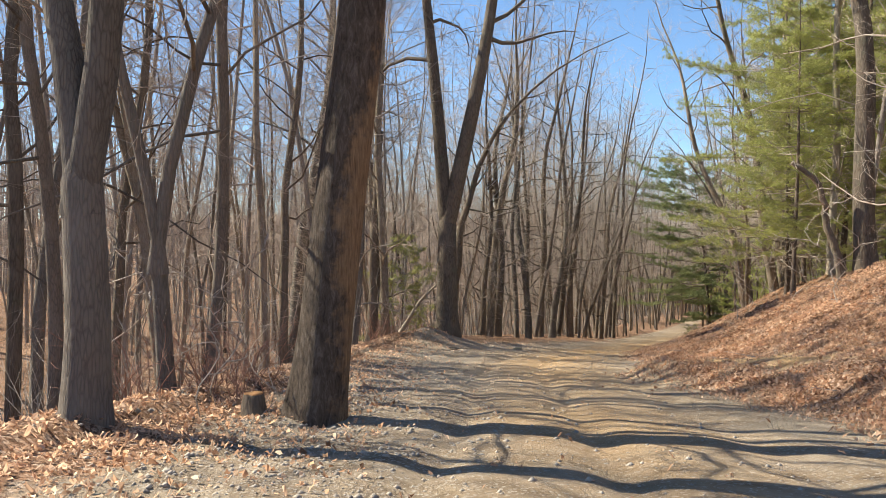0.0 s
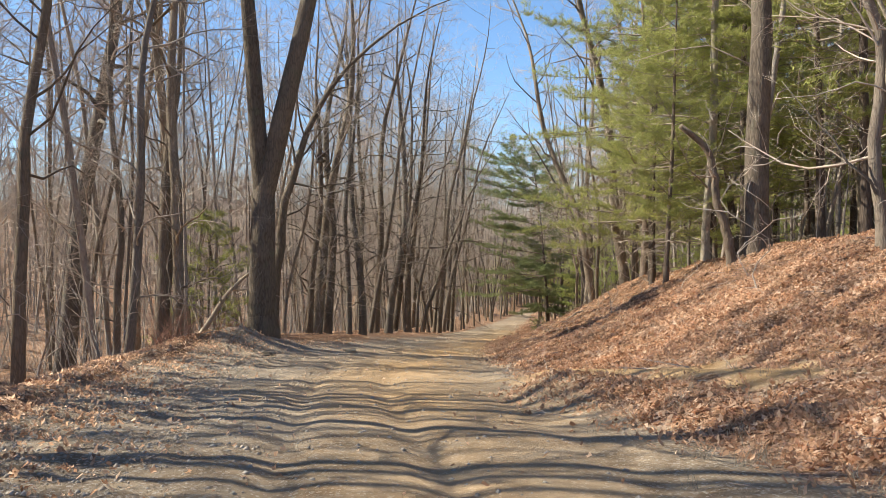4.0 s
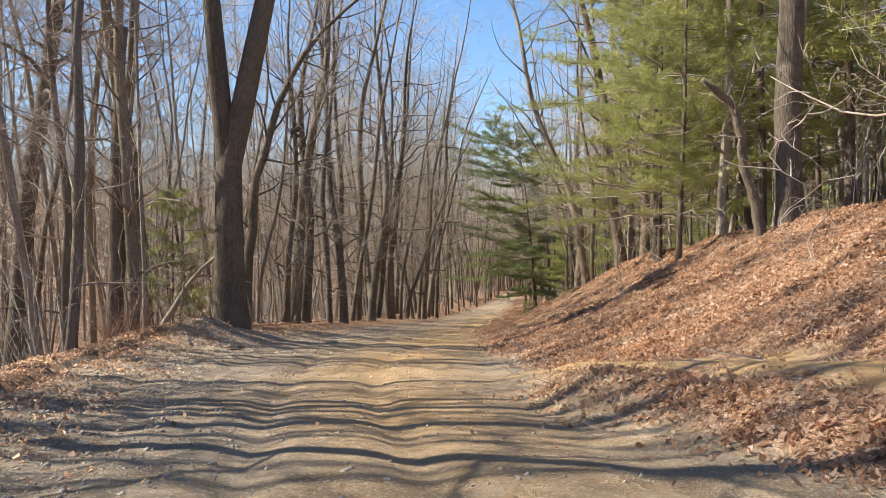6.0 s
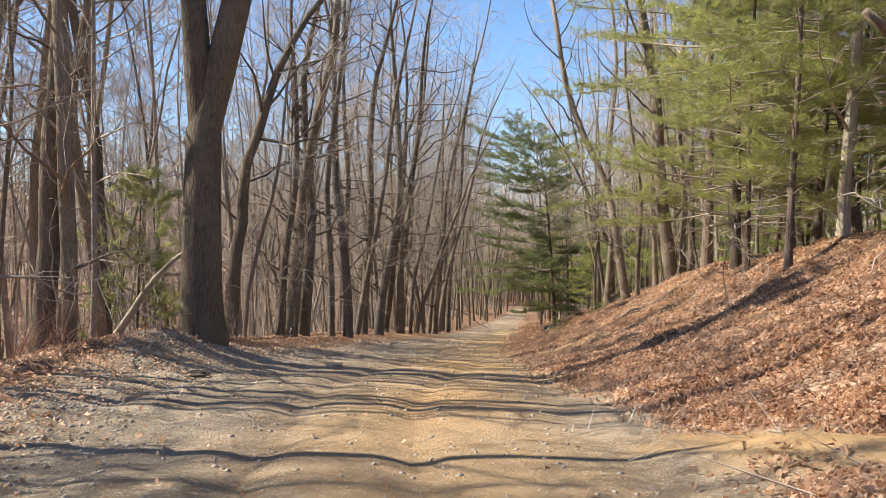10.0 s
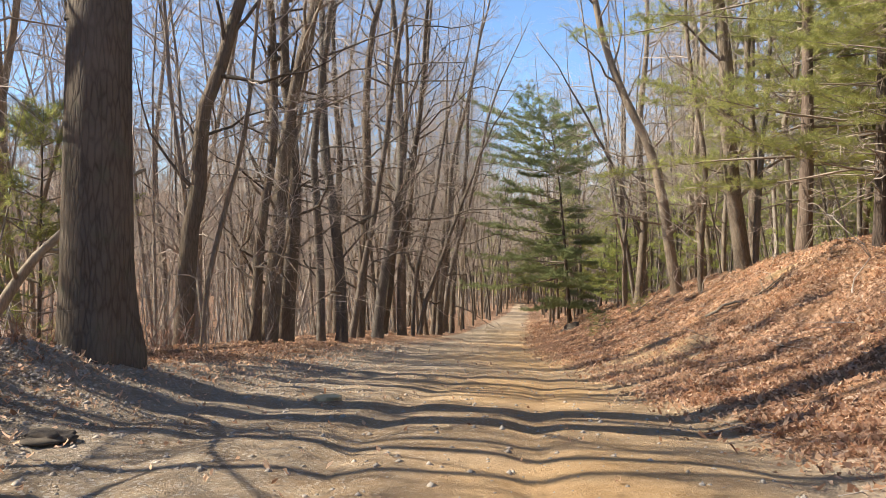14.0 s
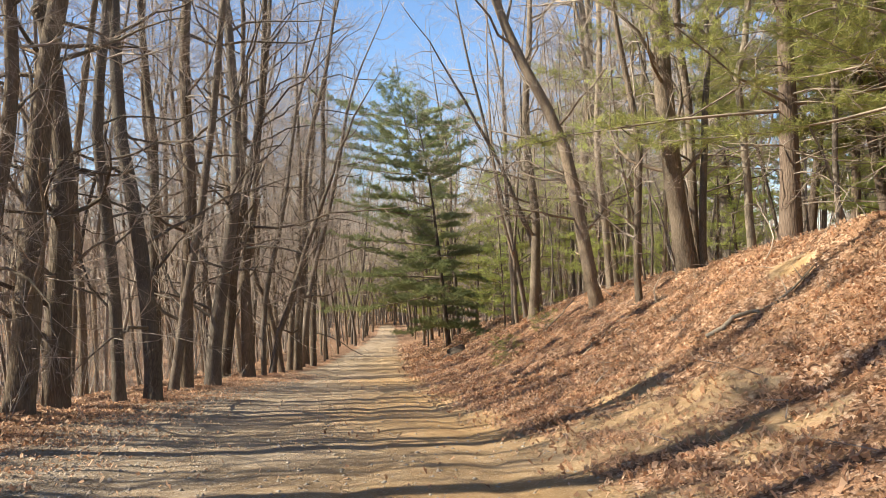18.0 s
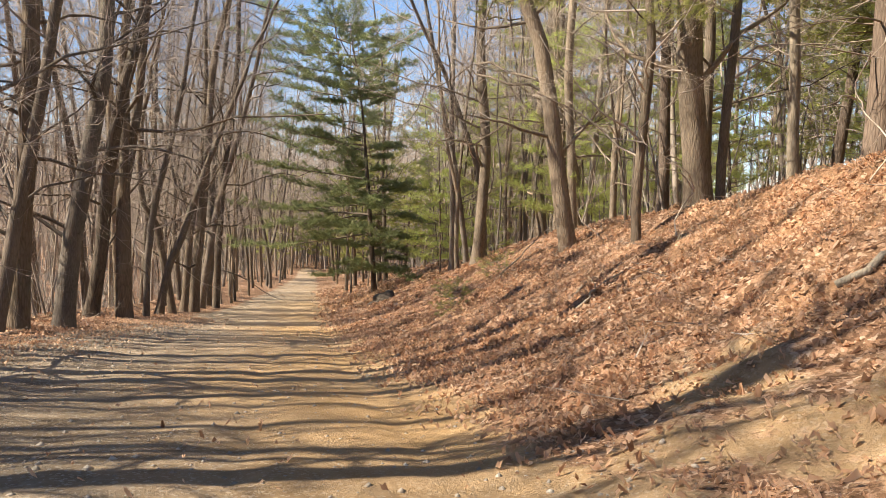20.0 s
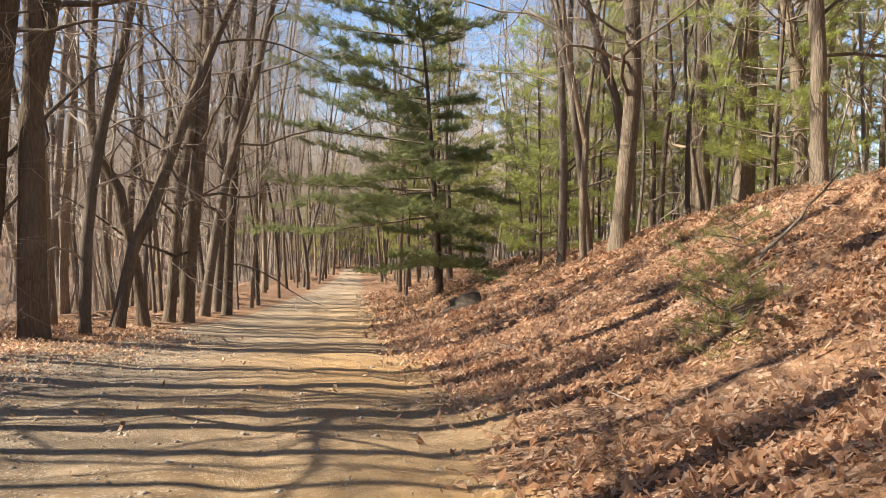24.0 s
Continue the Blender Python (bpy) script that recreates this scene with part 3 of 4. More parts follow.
def pine_tree(seed, root, height, r, first=0.3, reach=3.4, whorls=16, shoots=6, lean=(0, 0), tufts=None, green=None, dead=14, per=4, droop=0.0, step=0.075, fine=1.0, gaps=0.12, inner=0.3, ragged=0.0, boughs_dead=0, taper=0.5, toward=None):
    """A white pine: straight trunk, dead lower sticks, tiers of level boughs with needle tufts."""
    rng = random.Random(seed)
    tufts, green = tufts or TUFTS, green or pine_green
    trunk, boughs, needles = Mesh(), Mesh(), Mesh()
    line = course(rng, Vector((0, 0, -0.4)), Vector((lean[0], lean[1], 1)).normalized(), height + 0.4, 12, 0.015, 0.02)
    ph = rng.uniform(0, 6)
    trunk.tube(line, [r * (1 - 0.92 * i / 12) * (1.25 if i == 0 else 1) for i in range(13)], 9, lambda i, w: 1 + 0.05 * math.sin(2 * w + i + ph))
    for _ in range(dead):
        p, d = along(line, rng.uniform(0.08, first + 0.1))
        w = rng.uniform(0, 2 * math.pi)
        st = course(rng, p, Vector((math.cos(w), math.sin(w), rng.uniform(-0.15, 0.25))).normalized(), rng.uniform(0.6, 2.2), 4, 0.12, 0.0)
        boughs.tube(st, [0.018, 0.014, 0.01, 0.007, 0.003], 4)
        for _ in range(2):
            q, e = along(st, rng.uniform(0.3, 0.9))
            boughs.tube(course(rng, q, off(rng, e, 0.7), rng.uniform(0.2, 0.7), 2, 0.15, 0), [0.007, 0.005, 0.003], 3)
    for k in range(boughs_dead):                          # long bare boughs that sag from the lower trunk
        p, d = along(line, 0.06 + 0.3 * (k + rng.random()) / boughs_dead)
        w = 2.6 + 2.2 * rng.random() if k % 3 else rng.uniform(0, 6.28)
        length = rng.uniform(2.6, 5.0)
        st = course(rng, p, Vector((math.cos(w), math.sin(w), rng.uniform(0.0, 0.25))).normalized(), length, 8, 0.07, -0.07)
        boughs.tube(st, [0.019 * (1 - 0.11 * i) for i in range(9)], 5)
        for _ in range(9):
            q, e = along(st, rng.uniform(0.25, 0.98))
            tw = course(rng, q, off(rng, e, rng.uniform(0.4, 0.9)), rng.uniform(0.3, 1.2), 3, 0.14, -0.02)
            boughs.tube(tw, [0.01, 0.008, 0.006, 0.003], 3)
            for _ in range(3):
                c, h = along(tw, rng.uniform(0.3, 0.95))
                boughs.spike(c, off(rng, h, 0.6), rng.uniform(0.15, 0.5), 0.004)
    for k in range(whorls):
        f = first + (0.98 - first) * (k + rng.uniform(0, 0.5)) / whorls
        turn = rng.uniform(0, 6.28)
        rank = (f - first) / (1 - first)
        size = reach * (1 - rank) ** taper * (0.8 + 0.2 * min(1, rank * 5)) * rng.uniform(0.65, 1.12)
        for j in range(per):
            if rng.random() < gaps:
                continue
            p, d = along(line, min(f + rng.uniform(-0.01, 0.01), 0.995))
            w = turn + j * 2 * math.pi / per + rng.uniform(-0.35, 0.35)
            length = max(size * rng.uniform(0.6 - 0.3 * ragged, 1.15 + 0.25 * ragged), 0.4)
            if toward is not None:                        # boughs are longer on the sunny side
                length *= 0.8 + 0.35 * math.cos(w - toward)
            b = course(rng, p, Vector((math.cos(w), math.sin(w), rng.uniform(-0.08, 0.22) - droop + 0.35 * rank)).normalized(), length, 5, 0.07, 0.03 - droop * 0.1)
            rb = 0.009 + 0.006 * length
            boughs.tube(b, [rb, rb * 0.8, rb * 0.62, rb * 0.45, rb * 0.28, 0.004], 4)
            for q in range(shoots):
                g = inner + (1 - inner) * (q + rng.random()) / shoots
                c, e = along(b, min(g, 0.99))
                side = Vector((-e.y, e.x, 0)).normalized() * rng.choice((-1, 1))
                sd = (e * rng.uniform(0.4, 1.0) + side * rng.uniform(0.3, 1.0) + Vector((0, 0, rng.uniform(-0.1, 0.3)))).normalized()
                sl = (0.3 + 0.2 * length) * rng.uniform(0.5, 1.15) * (1.25 - 0.6 * g)
                sh = [c, c + sd * sl * 0.5, c + sd * sl + Vector((0, 0, 0.06 * sl))]
                boughs.tube(sh, [0.008, 0.006, 0.003], 3)
                for _ in range(max(2, round(sl / step))):
                    h, dd = along(sh, rng.uniform(0.2, 1.0))
                    h = h + Vector((rng.gauss(0, 0.1), rng.gauss(0, 0.1), rng.gauss(0.01, 0.05))) * fine
                    m = (dd + Vector((rng.gauss(0, 0.35), rng.gauss(0, 0.35), rng.gauss(0.15, 0.25)))).normalized().to_track_quat("X", "Z").to_matrix()
                    grow = rng.uniform(0.8, 1.25) * fine
                    o = len(needles.v)
                    for tri in rng.choice(tufts):
                        needles.v.extend(h + m @ v * grow for v in tri)
                    needles.f.extend((i, i + 1, i + 2) for i in range(o, len(needles.v), 3))
    part("trunk", trunk, pine_bark, root)
    wood = part("crown", boughs, dead_wood, root, "bare grey-brown boughs in level tiers")
    part("foliage", needles, green, wood, "tufts of long green needles", False)
    return root


def stand(name, x, y, label, group=""):
    """An empty root on the ground."""
    return tree_root(name, x, y, ground(x, y), label, group)


# the trees that the track passes, one by one
t = stand("oak_tree", -1.58, 9.1, "thick leaning dark oak with peeled orange bark")
bare_tree(11, t, 24, 0.335, lean=(0.12, 0.03), bare=0.5, limbs=12, bend=0.008, material=flaky_bark, sides=18, limb_parts=True)

t = stand("oak_tree", 0.15, 31.1, "big old forked oak on a mound beside the track")
bare_tree(12, t, 26, 0.45, lean=(0.02, 0), fork=(5.7, [(-0.10, 0.02, 0.85), (0.24, -0.05, 0.98)]), bare=0.34, limbs=22, many=7, fine=6, bend=0.014, material=oak_bark, sides=18, limb_parts=True)

LONE = [
    # x, y, height, radius, lean, fork, bark, words
    (-3.6, 7.6, 17, 0.24, (0.0, 0.0), (3.4, [(-0.12, 0.05, 0.9), (0.13, 0.0, 0.95)]), grey_bark, "grey forked tree on the leaf-covered verge"),
    (-3.75, 10.4, 15, 0.14, (0.0, 0.0), (2.5, [(-0.22, 0, 0.8), (0.16, 0, 0.95)]), grey_bark, "slender forked grey tree on the verge"),
    (-8.0, 40.2, 20, 0.42, (0.05, 0.0), None, grey_bark, "thick grey tree standing in the leafy hollow"),
    (-3.2, 26.9, 15, 0.14, (0.05, 0.0), None, grey_bark, "slim grey tree at the rim of the hollow"),
    (-2.92, 31.0, 8.7, 0.25, (-0.02, 0.0), None, oak_bark, "dead dark trunk with a broken top"),
    (-2.45, 30.7, 16, 0.2, (0.03, 0.02), None, tan_bark, "brown tree wrapped in pale vines near the forked oak"),
    (-4.6, 33.5, 15, 0.15, (-0.03, 0.03), None, grey_bark, "slim grey tree near the forked oak"),
    (0.95, 40.3, 12, 0.08, (0.10, 0.02), None, tan_bark, "thin tan sapling against a leaning tree"),
    (2.7, 46.0, 17, 0.29, (0.03, 0.0), None, tan_bark, "straight tan tree at the track edge"),
    (3.35, 47.4, 14, 0.29, (0.06, 0.0), None, oak_bark, "dark trunk with burls and a snapped stub"),
    (2.3, 44.6, 14, 0.19, (0.04, 0.03), None, oak_bark, "thin dark trunk with a burl"),
    (4.7, 48.8, 17, 0.18, (-0.03, 0.0), None, grey_bark, "grey tree in the row along the track"),
    (5.6, 49.6, 18, 0.23, (0.02, 0.0), None, grey_bark, "grey tree in the row along the track"),
    (6.3, 52.6, 18, 0.17, (0.06, 0.0), None, grey_bark, "grey tree in the row along the track"),
    (6.8, 53.4, 19, 0.24, (0.02, 0.0), None, oak_bark, "stout dark tree in the row along the track"),
    (7.9, 55.2, 17, 0.26, (0.06, 0.0), None, grey_bark, "grey tree leaning over the track edge"),
    (9.0, 60.4, 18, 0.24, (0.13, 0.0), None, oak_bark, "dark tree that leans along the track"),
    (10.1, 60.2, 19, 0.27, (0.0, 0.0), (5.0, [(0.0, 0, 0.85), (0.17, 0, 0.8)]), oak_bark, "stout dark tree forked above head height beside the track"),
    (11.0, 61.7, 15, 0.14, (0.05, 0.02), None, grey_bark, "slim grey tree in the row along the track"),
    (13.4, 67.0, 16, 0.18, (0.10, 0.0), None, oak_bark, "dark tree in a clump beside the track"),
    (14.0, 67.6, 18, 0.23, (0.04, 0.0), None, oak_bark, "stout dark tree in a clump beside the track"),
    (15.2, 71.5, 17, 0.20, (0.07, 0.0), None, grey_bark, "grey tree in the row along the track"),
    (16.4, 74.8, 18, 0.22, (0.05, 0.0), None, grey_bark, "grey tree in the row along the track"),
    # the bank on the other side
    (13.8, 24.8, 20, 0.34, (-0.04, 0.0), None, oak_bark, "big dark tree at the top of the bank"),
    (15.0, 29.4, 18, 0.17, (-0.1, 0.0), None, pale_bark, "pale-barked tree on top of the bank"),
    (19.7, 44.8, 19, 0.31, (-0.17, 0.0), None, tan_bark, "tan tree leaning out at the top of the bank"),
    (18.1, 45.1, 14, 0.12, (-0.03, 0.0), None, oak_bark, "thin dark tree at the top of the bank"),
    (19.65, 49.1, 18, 0.24, (-0.22, 0.0), None, tan_bark, "tan tree leaning far out over the bank"),
    (23.7, 59.8, 20, 0.25, (0.01, 0.0), None, tan_bark, "straight tan tree at the top of the bank"),
    (23.5, 60.9, 15, 0.12, (-0.06, 0.0), (4.0, [(-0.2, 0, 0.8), (0.02, 0, 0.7)]), tan_bark, "thin forked tree beside a straight one"),
    (25.2, 62.8, 17, 0.16, (-0.12, 0.0), (5.5, [(-0.3, 0, 0.9), (-0.08, 0, 0.8)]), grey_bark, "grey tree with branches that sweep over the track"),
    (24.1, 54.2, 19, 0.19, (0.0, 0.0), None, tan_bark, "upright tan tree on the hillside"),
    (28.1, 61.0, 20, 0.30, (-0.03, 0.0), None, tan_bark, "tan tree on the hillside"),
    (27.3, 58.9, 20, 0.31, (0.08, 0.0), None, tan_bark, "tan tree on the hillside"),
    (20.6, 45.5, 17, 0.16, (-0.05, 0.0), None, oak_bark, "dark tree close behind a tan leaning one"),
    (32.3, 55.5, 21, 0.38, (-0.03, 0.0), None, grey_bark, "big grey tree on the hillside"),
    (19.9, 44.5, 15, 0.12, (0.02, 0.0), None, grey_bark, "slim grey tree at the top of the bank"),
    (23.6, 51.7, 16, 0.13, (-0.02, 0.0), None, tan_bark, "slim tan tree at the top of the bank"),
    (25.8, 55.9, 15, 0.17, (-0.1, 0.0), None, tan_bark, "crooked tan tree on the hillside"),
    (25.4, 64.6, 17, 0.17, (-0.03, 0.0), None, grey_bark, "grey tree at the top of the bank"),
]
t = stand("tree", 0.5, 40.8, "dark tree that arches far over the track")
bare_tree(63, t, 16.5, 0.24, (0, 0), None, 0.35, 18, 6, 7, 0.02, oak_bark, 14, False, (), 1.1, True, 0.0, [(0, 0), (3, 0.1), (6, 0.5), (9, 1.3), (11.5, 2.5), (13.8, 4.6), (15.3, 6.8), (16.5, 9.5)])
ARCHES = [
    # trees whose trunks bend in the plane of the row: height, reach pairs
    (11.7, 63.4, 15.0, 0.155, oak_bark, "dark tree leaning steeply out over the track", [(0, 0), (2, 0.5), (4, 1.2), (7, 2.3), (10, 3.4), (12.5, 4.6), (15, 6.2)]),
    (12.6, 64.8, 14.0, 0.15, oak_bark, "crooked dark tree with an elbow in its trunk", [(0, 0), (1.8, -0.35), (3.6, -0.6), (4.5, -1.25), (5.3, -1.4), (7.5, -1.25), (11, -0.6), (14, 0.4)]),
    (20.0, 42.8, 15.0, 0.115, pale_bark, "pale slender tree with a wavy trunk", [(0, 0), (1.5, -0.2), (3.2, -0.22), (4.6, -0.45), (6.0, 0.05), (8, 0.3), (11, 0.2), (15, 0.6)]),
    (24.6, 60.6, 15.0, 0.15, grey_bark, "curved grey tree against a straight one", [(0, 0), (2.5, -0.1), (5, -0.9), (7.5, -2.1), (10, -3.6), (12.5, -5.2), (15, -7.2)]),
]
for i, (x, y, h, r, mat, words, bow) in enumerate(ARCHES):
    t = stand("tree", x, y, words)
    bare_tree(640 + i, t, h, r, (0, 0), None, 0.35, 14, 6, 6, 0.03, mat, 12, False, (), 1.0, True, 0.0, bow)
for i, (x, y, h, r, lean, fork, mat, words) in enumerate(LONE):
    t = stand("tree", x, y, words)
    dead = "broken top" in words
    bare_tree(100 + i, t, h if dead or h < 12 else h * 1.3, r * (0.88 if r < 0.22 else 0.95), lean, fork, 0.7 if dead else 0.45 if r > 0.32 else 0.24, 4 if dead else 24, 7, 8, 0.036, mat, 12, dead, [(9.3, 0.2), (8.7, 0.16)] if "burl" in words else (), 0.95, True)

# pale vines on a tree near the forked oak
for i, (x, y) in enumerate([(-2.55, 30.35), (-2.3, 30.4)]):
    t = stand("vine", x, y, "pale bare vine hanging along a slim trunk", "vines")
    t["category"] = "vine"
    bare_tree(70 + i, t, 5.2 - i, 0.022, (0, 0), None, 0.2, 5, 2, 2, 0.05, pale_bark, 6, False, (), 0.8, False, 0.0, [(0, 0.3 - 0.5 * i), (0.5, 0), (1.6, 0.1 * i), (2.6, -0.12), (3.4, 0.1), (4.2, -0.05), (5.2, 0.25)])
# twisted dead trunks on the bank
t = stand("tree", 13.1, 25.0, "crooked dead trunk bowed over on the bank")
bare_tree(61, t, 3.8, 0.14, (0, 0), None, 0.6, 4, 3, 2, 0.10, oak_bark, 10, True, (), 1.0, False, 0.0, [(0, 0), (0.8, -0.15), (1.6, -0.4), (2.4, -0.55), (3.0, -0.7), (3.4, -1.0), (3.7, -1.4), (3.8, -1.6)])
t = stand("tree", 11.9, 18.2, "twisted vine-wrapped tree on top of the bank")
bare_tree(62, t, 11, 0.13, (-0.03, 0.0), None, 0.2, 12, 5, 4, 0.1, grey_bark, 10, False, (), 1.3, True, 0.0, [(0, 0), (1, -0.15), (2, -0.35), (3, -0.1), (4, -0.05), (4.6, -0.4), (5.2, -0.75), (6, -0.8), (7, -1.05), (8.5, -0.9), (11, -1.5)])
t = stand("vine", 12.2, 18.0, "thick grey vine twisting up beside a crooked tree")
t["category"] = "vine"
bare_tree(64, t, 8, 0.075, (0, 0), None, 0.25, 9, 5, 4, 0.1, pale_bark, 8, False, (), 1.6, False, 0.0, [(0, 0), (1.2, -0.45), (2.2, -0.25), (3.2, -0.6), (3.8, -0.25), (4.4, -0.75), (5.0, -0.35), (5.8, -0.9), (6.6, -0.6), (8, -1.6)])


def plant(kinds, places, group, rng, low=0.85, high=1.2):
    """Copies of the model trees at the given (s, u) places."""
    for s, u in places:
        src = rng.choice(kinds)
        x, y, z = at_road(s, u)
        k = rng.uniform(low, high)
        ob = copy_thing(src, pose(float(x), float(y), float(z), rng.gauss(0, 3.0), rng.gauss(0, 3.0), rng.uniform(0, 360)) @ Matrix.Diagonal((k, k, k, 1)))
        ob["group"] = group


def scatter(rng, n, s0, s1, u0, u1, gap, taken, power=1.0):
    out, tries = [], 0
    while len(out) < n and tries < n * 60:
        tries += 1
        s = rng.uniform(s0, s1)
        u = u0 + (u1 - u0) * rng.random() ** power
        if all((s - a) ** 2 + (u - b) ** 2 > gap * gap for a, b in taken):
            out.append((s, u))
            taken.append((s, u))
    return out


rng = random.Random(5)
taken = [to_road(x, y) for x, y, *_ in LONE] + [to_road(0.15, 31.1), to_road(-1.58, 9.1), to_road(0.5, 40.8)] + [to_road(x, y) for x, y, *_ in ARCHES]
WORDS = "leafless grey-brown woodland tree with fine bare branches"
models = []
for i in range(9):
    s, u = 30 + 8 * i, -9.5 - (i * 37 % 5)
    t = stand("tree", *at_road(s, u)[:2], WORDS, "leafless woodland trees")
    taken.append((s, u))
    models.append(bare_tree(200 + i, t, 20 + 1.0 * i, 0.06 + 0.013 * i, (rng.gauss(0, 0.04), rng.gauss(0, 0.04)), (3.2 + 0.6 * i, [(-0.17, 0.05, 0.85), (0.13, -0.1, 0.75)]) if i % 2 else None, 0.22, 25, 6, 8, 0.036, (grey_bark, tan_bark, oak_bark)[i % 3], 9, False, (), 1.0, True))
plant(models, scatter(rng, 34, 62, 125, -13, -6.5, 1.3, taken), "leafless woodland trees", rng)


def beside(side, n, s0, s1, gap):
    """Places in the row that follows the track's edge."""
    out = []
    for s, off_edge in scatter(rng, n, s0, s1, 0.5, 4.5, gap, [], 1.5):
        out.append((s, float(np.interp(s, EDGE_S, EDGE_U)) - off_edge if side < 0 else float(np.interp(s, TOE_S, TOE_U)) + 1.4 + off_edge))
    taken.extend(out)
    return out


plant(models[4:], [(13.0, -8.2), (15.2, -10.5), (17.4, -7.2), (19.6, -9.4), (21.6, -7.6), (20.4, -13.0), (16.4, -14.0)], "leafless woodland trees", rng, 0.95, 1.15)
plant(models, beside(-1, 38, 74, 142, 1.1), "leafless woodland trees", rng, 0.8, 1.1)
plant(models, beside(1, 24, 84, 142, 1.3), "leafless woodland trees", rng, 0.7, 1.05)
plant(models, scatter(rng, 46, 12, 66, -24, -7.8, 1.6, taken), "leafless woodland trees", rng)
plant(models, scatter(rng, 44, 28, 110, 9.5, 26, 1.6, taken), "leafless woodland trees", rng, 0.6, 0.95)
plant(models, scatter(rng, 22, 40, 92, 8.2, 12.5, 1.4, taken), "leafless woodland trees", rng, 0.6, 0.85)

# pines
PINE = "tall white pine with tiers of green needles"
pines = []
for i, (x, y, h, r, first, reach) in enumerate([(15.9, 34.9, 19, 0.15, 0.1, 5.8), (26.4, 75.0, 17.2, 0.18, 0.17, 4.9), (18.3, 40.2, 21, 0.225, 0.15, 6.2), (17.4, 33.2, 18, 0.14, 0.16, 4.6), (16.5, 29.5, 17, 0.15, 0.2, 4.8), (23.4, 49.4, 19, 0.18, 0.28, 4.6)]):
    t = stand("pine_tree", x, y, PINE + (" leaning over the bank" if i == 2 else " beside the track" if i == 1 else " on the bank"), "pines")
    taken.append(to_road(x, y))
    if i == 1:                                            # the dark one by the track: full to the foot, flat-topped
        pines.append(pine_tree(301, t, h * 0.96, r, 0.1, 6.4, 22, 23, (-0.06, 0.0), SOFT_TUFTS, deep_green, 10, 5, 0.16, 0.08, 1.0, 0.2, 0.22, 0.7, 0, 0.02, 3.2))
        continue
    pines.append(pine_tree(300 + i, t, h, r, first, reach, 18, 15, green=pine_green, per=5, step=0.085, gaps=0.15, inner=0.4, ragged=0.6, droop=0.08, taper=0.5, dead=24, boughs_dead=(9, 0, 12, 5, 4, 5)[i]))
far_pines = []
for i in range(3):
    s, u = 75 + 14 * i, 12.0 + 4 * i
    t = stand("pine_tree", *at_road(s, u)[:2], PINE + " in the wood", "pines")
    taken.append((s, u))
    far_pines.append(pine_tree(320 + i, t, 16 + i, 0.15, 0.17, 4.2, 16, 9, (0, 0), THIN_TUFTS, step=0.13, per=5, ragged=0.6, droop=0.05))
plant(pines[::2] + pines[3:], [(33, 13.0), (46, 12.5), (30, 17.5), (38, 11.5), (43, 16), (52, 13.5)], "pines", rng, 0.85, 1.1)
plant(pines[3:4], [to_road(13.6, 29.6), to_road(14.9, 33.0)], "pines", rng, 0.62, 0.7)
plant(far_pines, scatter(rng, 44, 26, 125, 11.0, 34, 2.2, taken, 1.2), "pines", rng, 0.7, 1.15)
plant(far_pines, [(92, 5.5), (100, 4.8), (108, 5.6), (116, 5.0), (125, 6.0), (135, 4.5), (140, -5), (97, 8), (150, 4), (150, -4.5), (156, 1), (160, -3), (163, 3), (170, -1), (168, 6), (166, -7), (176, 2)], "pines", rng, 0.7, 1.0)
YOUNG = "young bright green pine under the taller trees"
young = []
for i, (x, y, h) in enumerate([(26.0, 66.6, 9.5), (-2.0, 37.5, 5.6)]):
    t = stand("young_pine", x, y, YOUNG, "young pines")
    young.append(pine_tree(340 + i, t, h, 0.06, 0.08, 2.6, 14, 7, green=young_green if i == 0 else pine_green, dead=2))
plant(young[:1], scatter(rng, 16, 48, 100, 11.5, 28, 2.0, taken), "young pines", rng, 0.8, 1.35)
plant(young[:1], [(72.5, 9.0), (66, 12), (80, 8), (56, 13), (49, 14), (88, 10), (62, 9.5)], "young pines", rng, 0.7, 1.1)


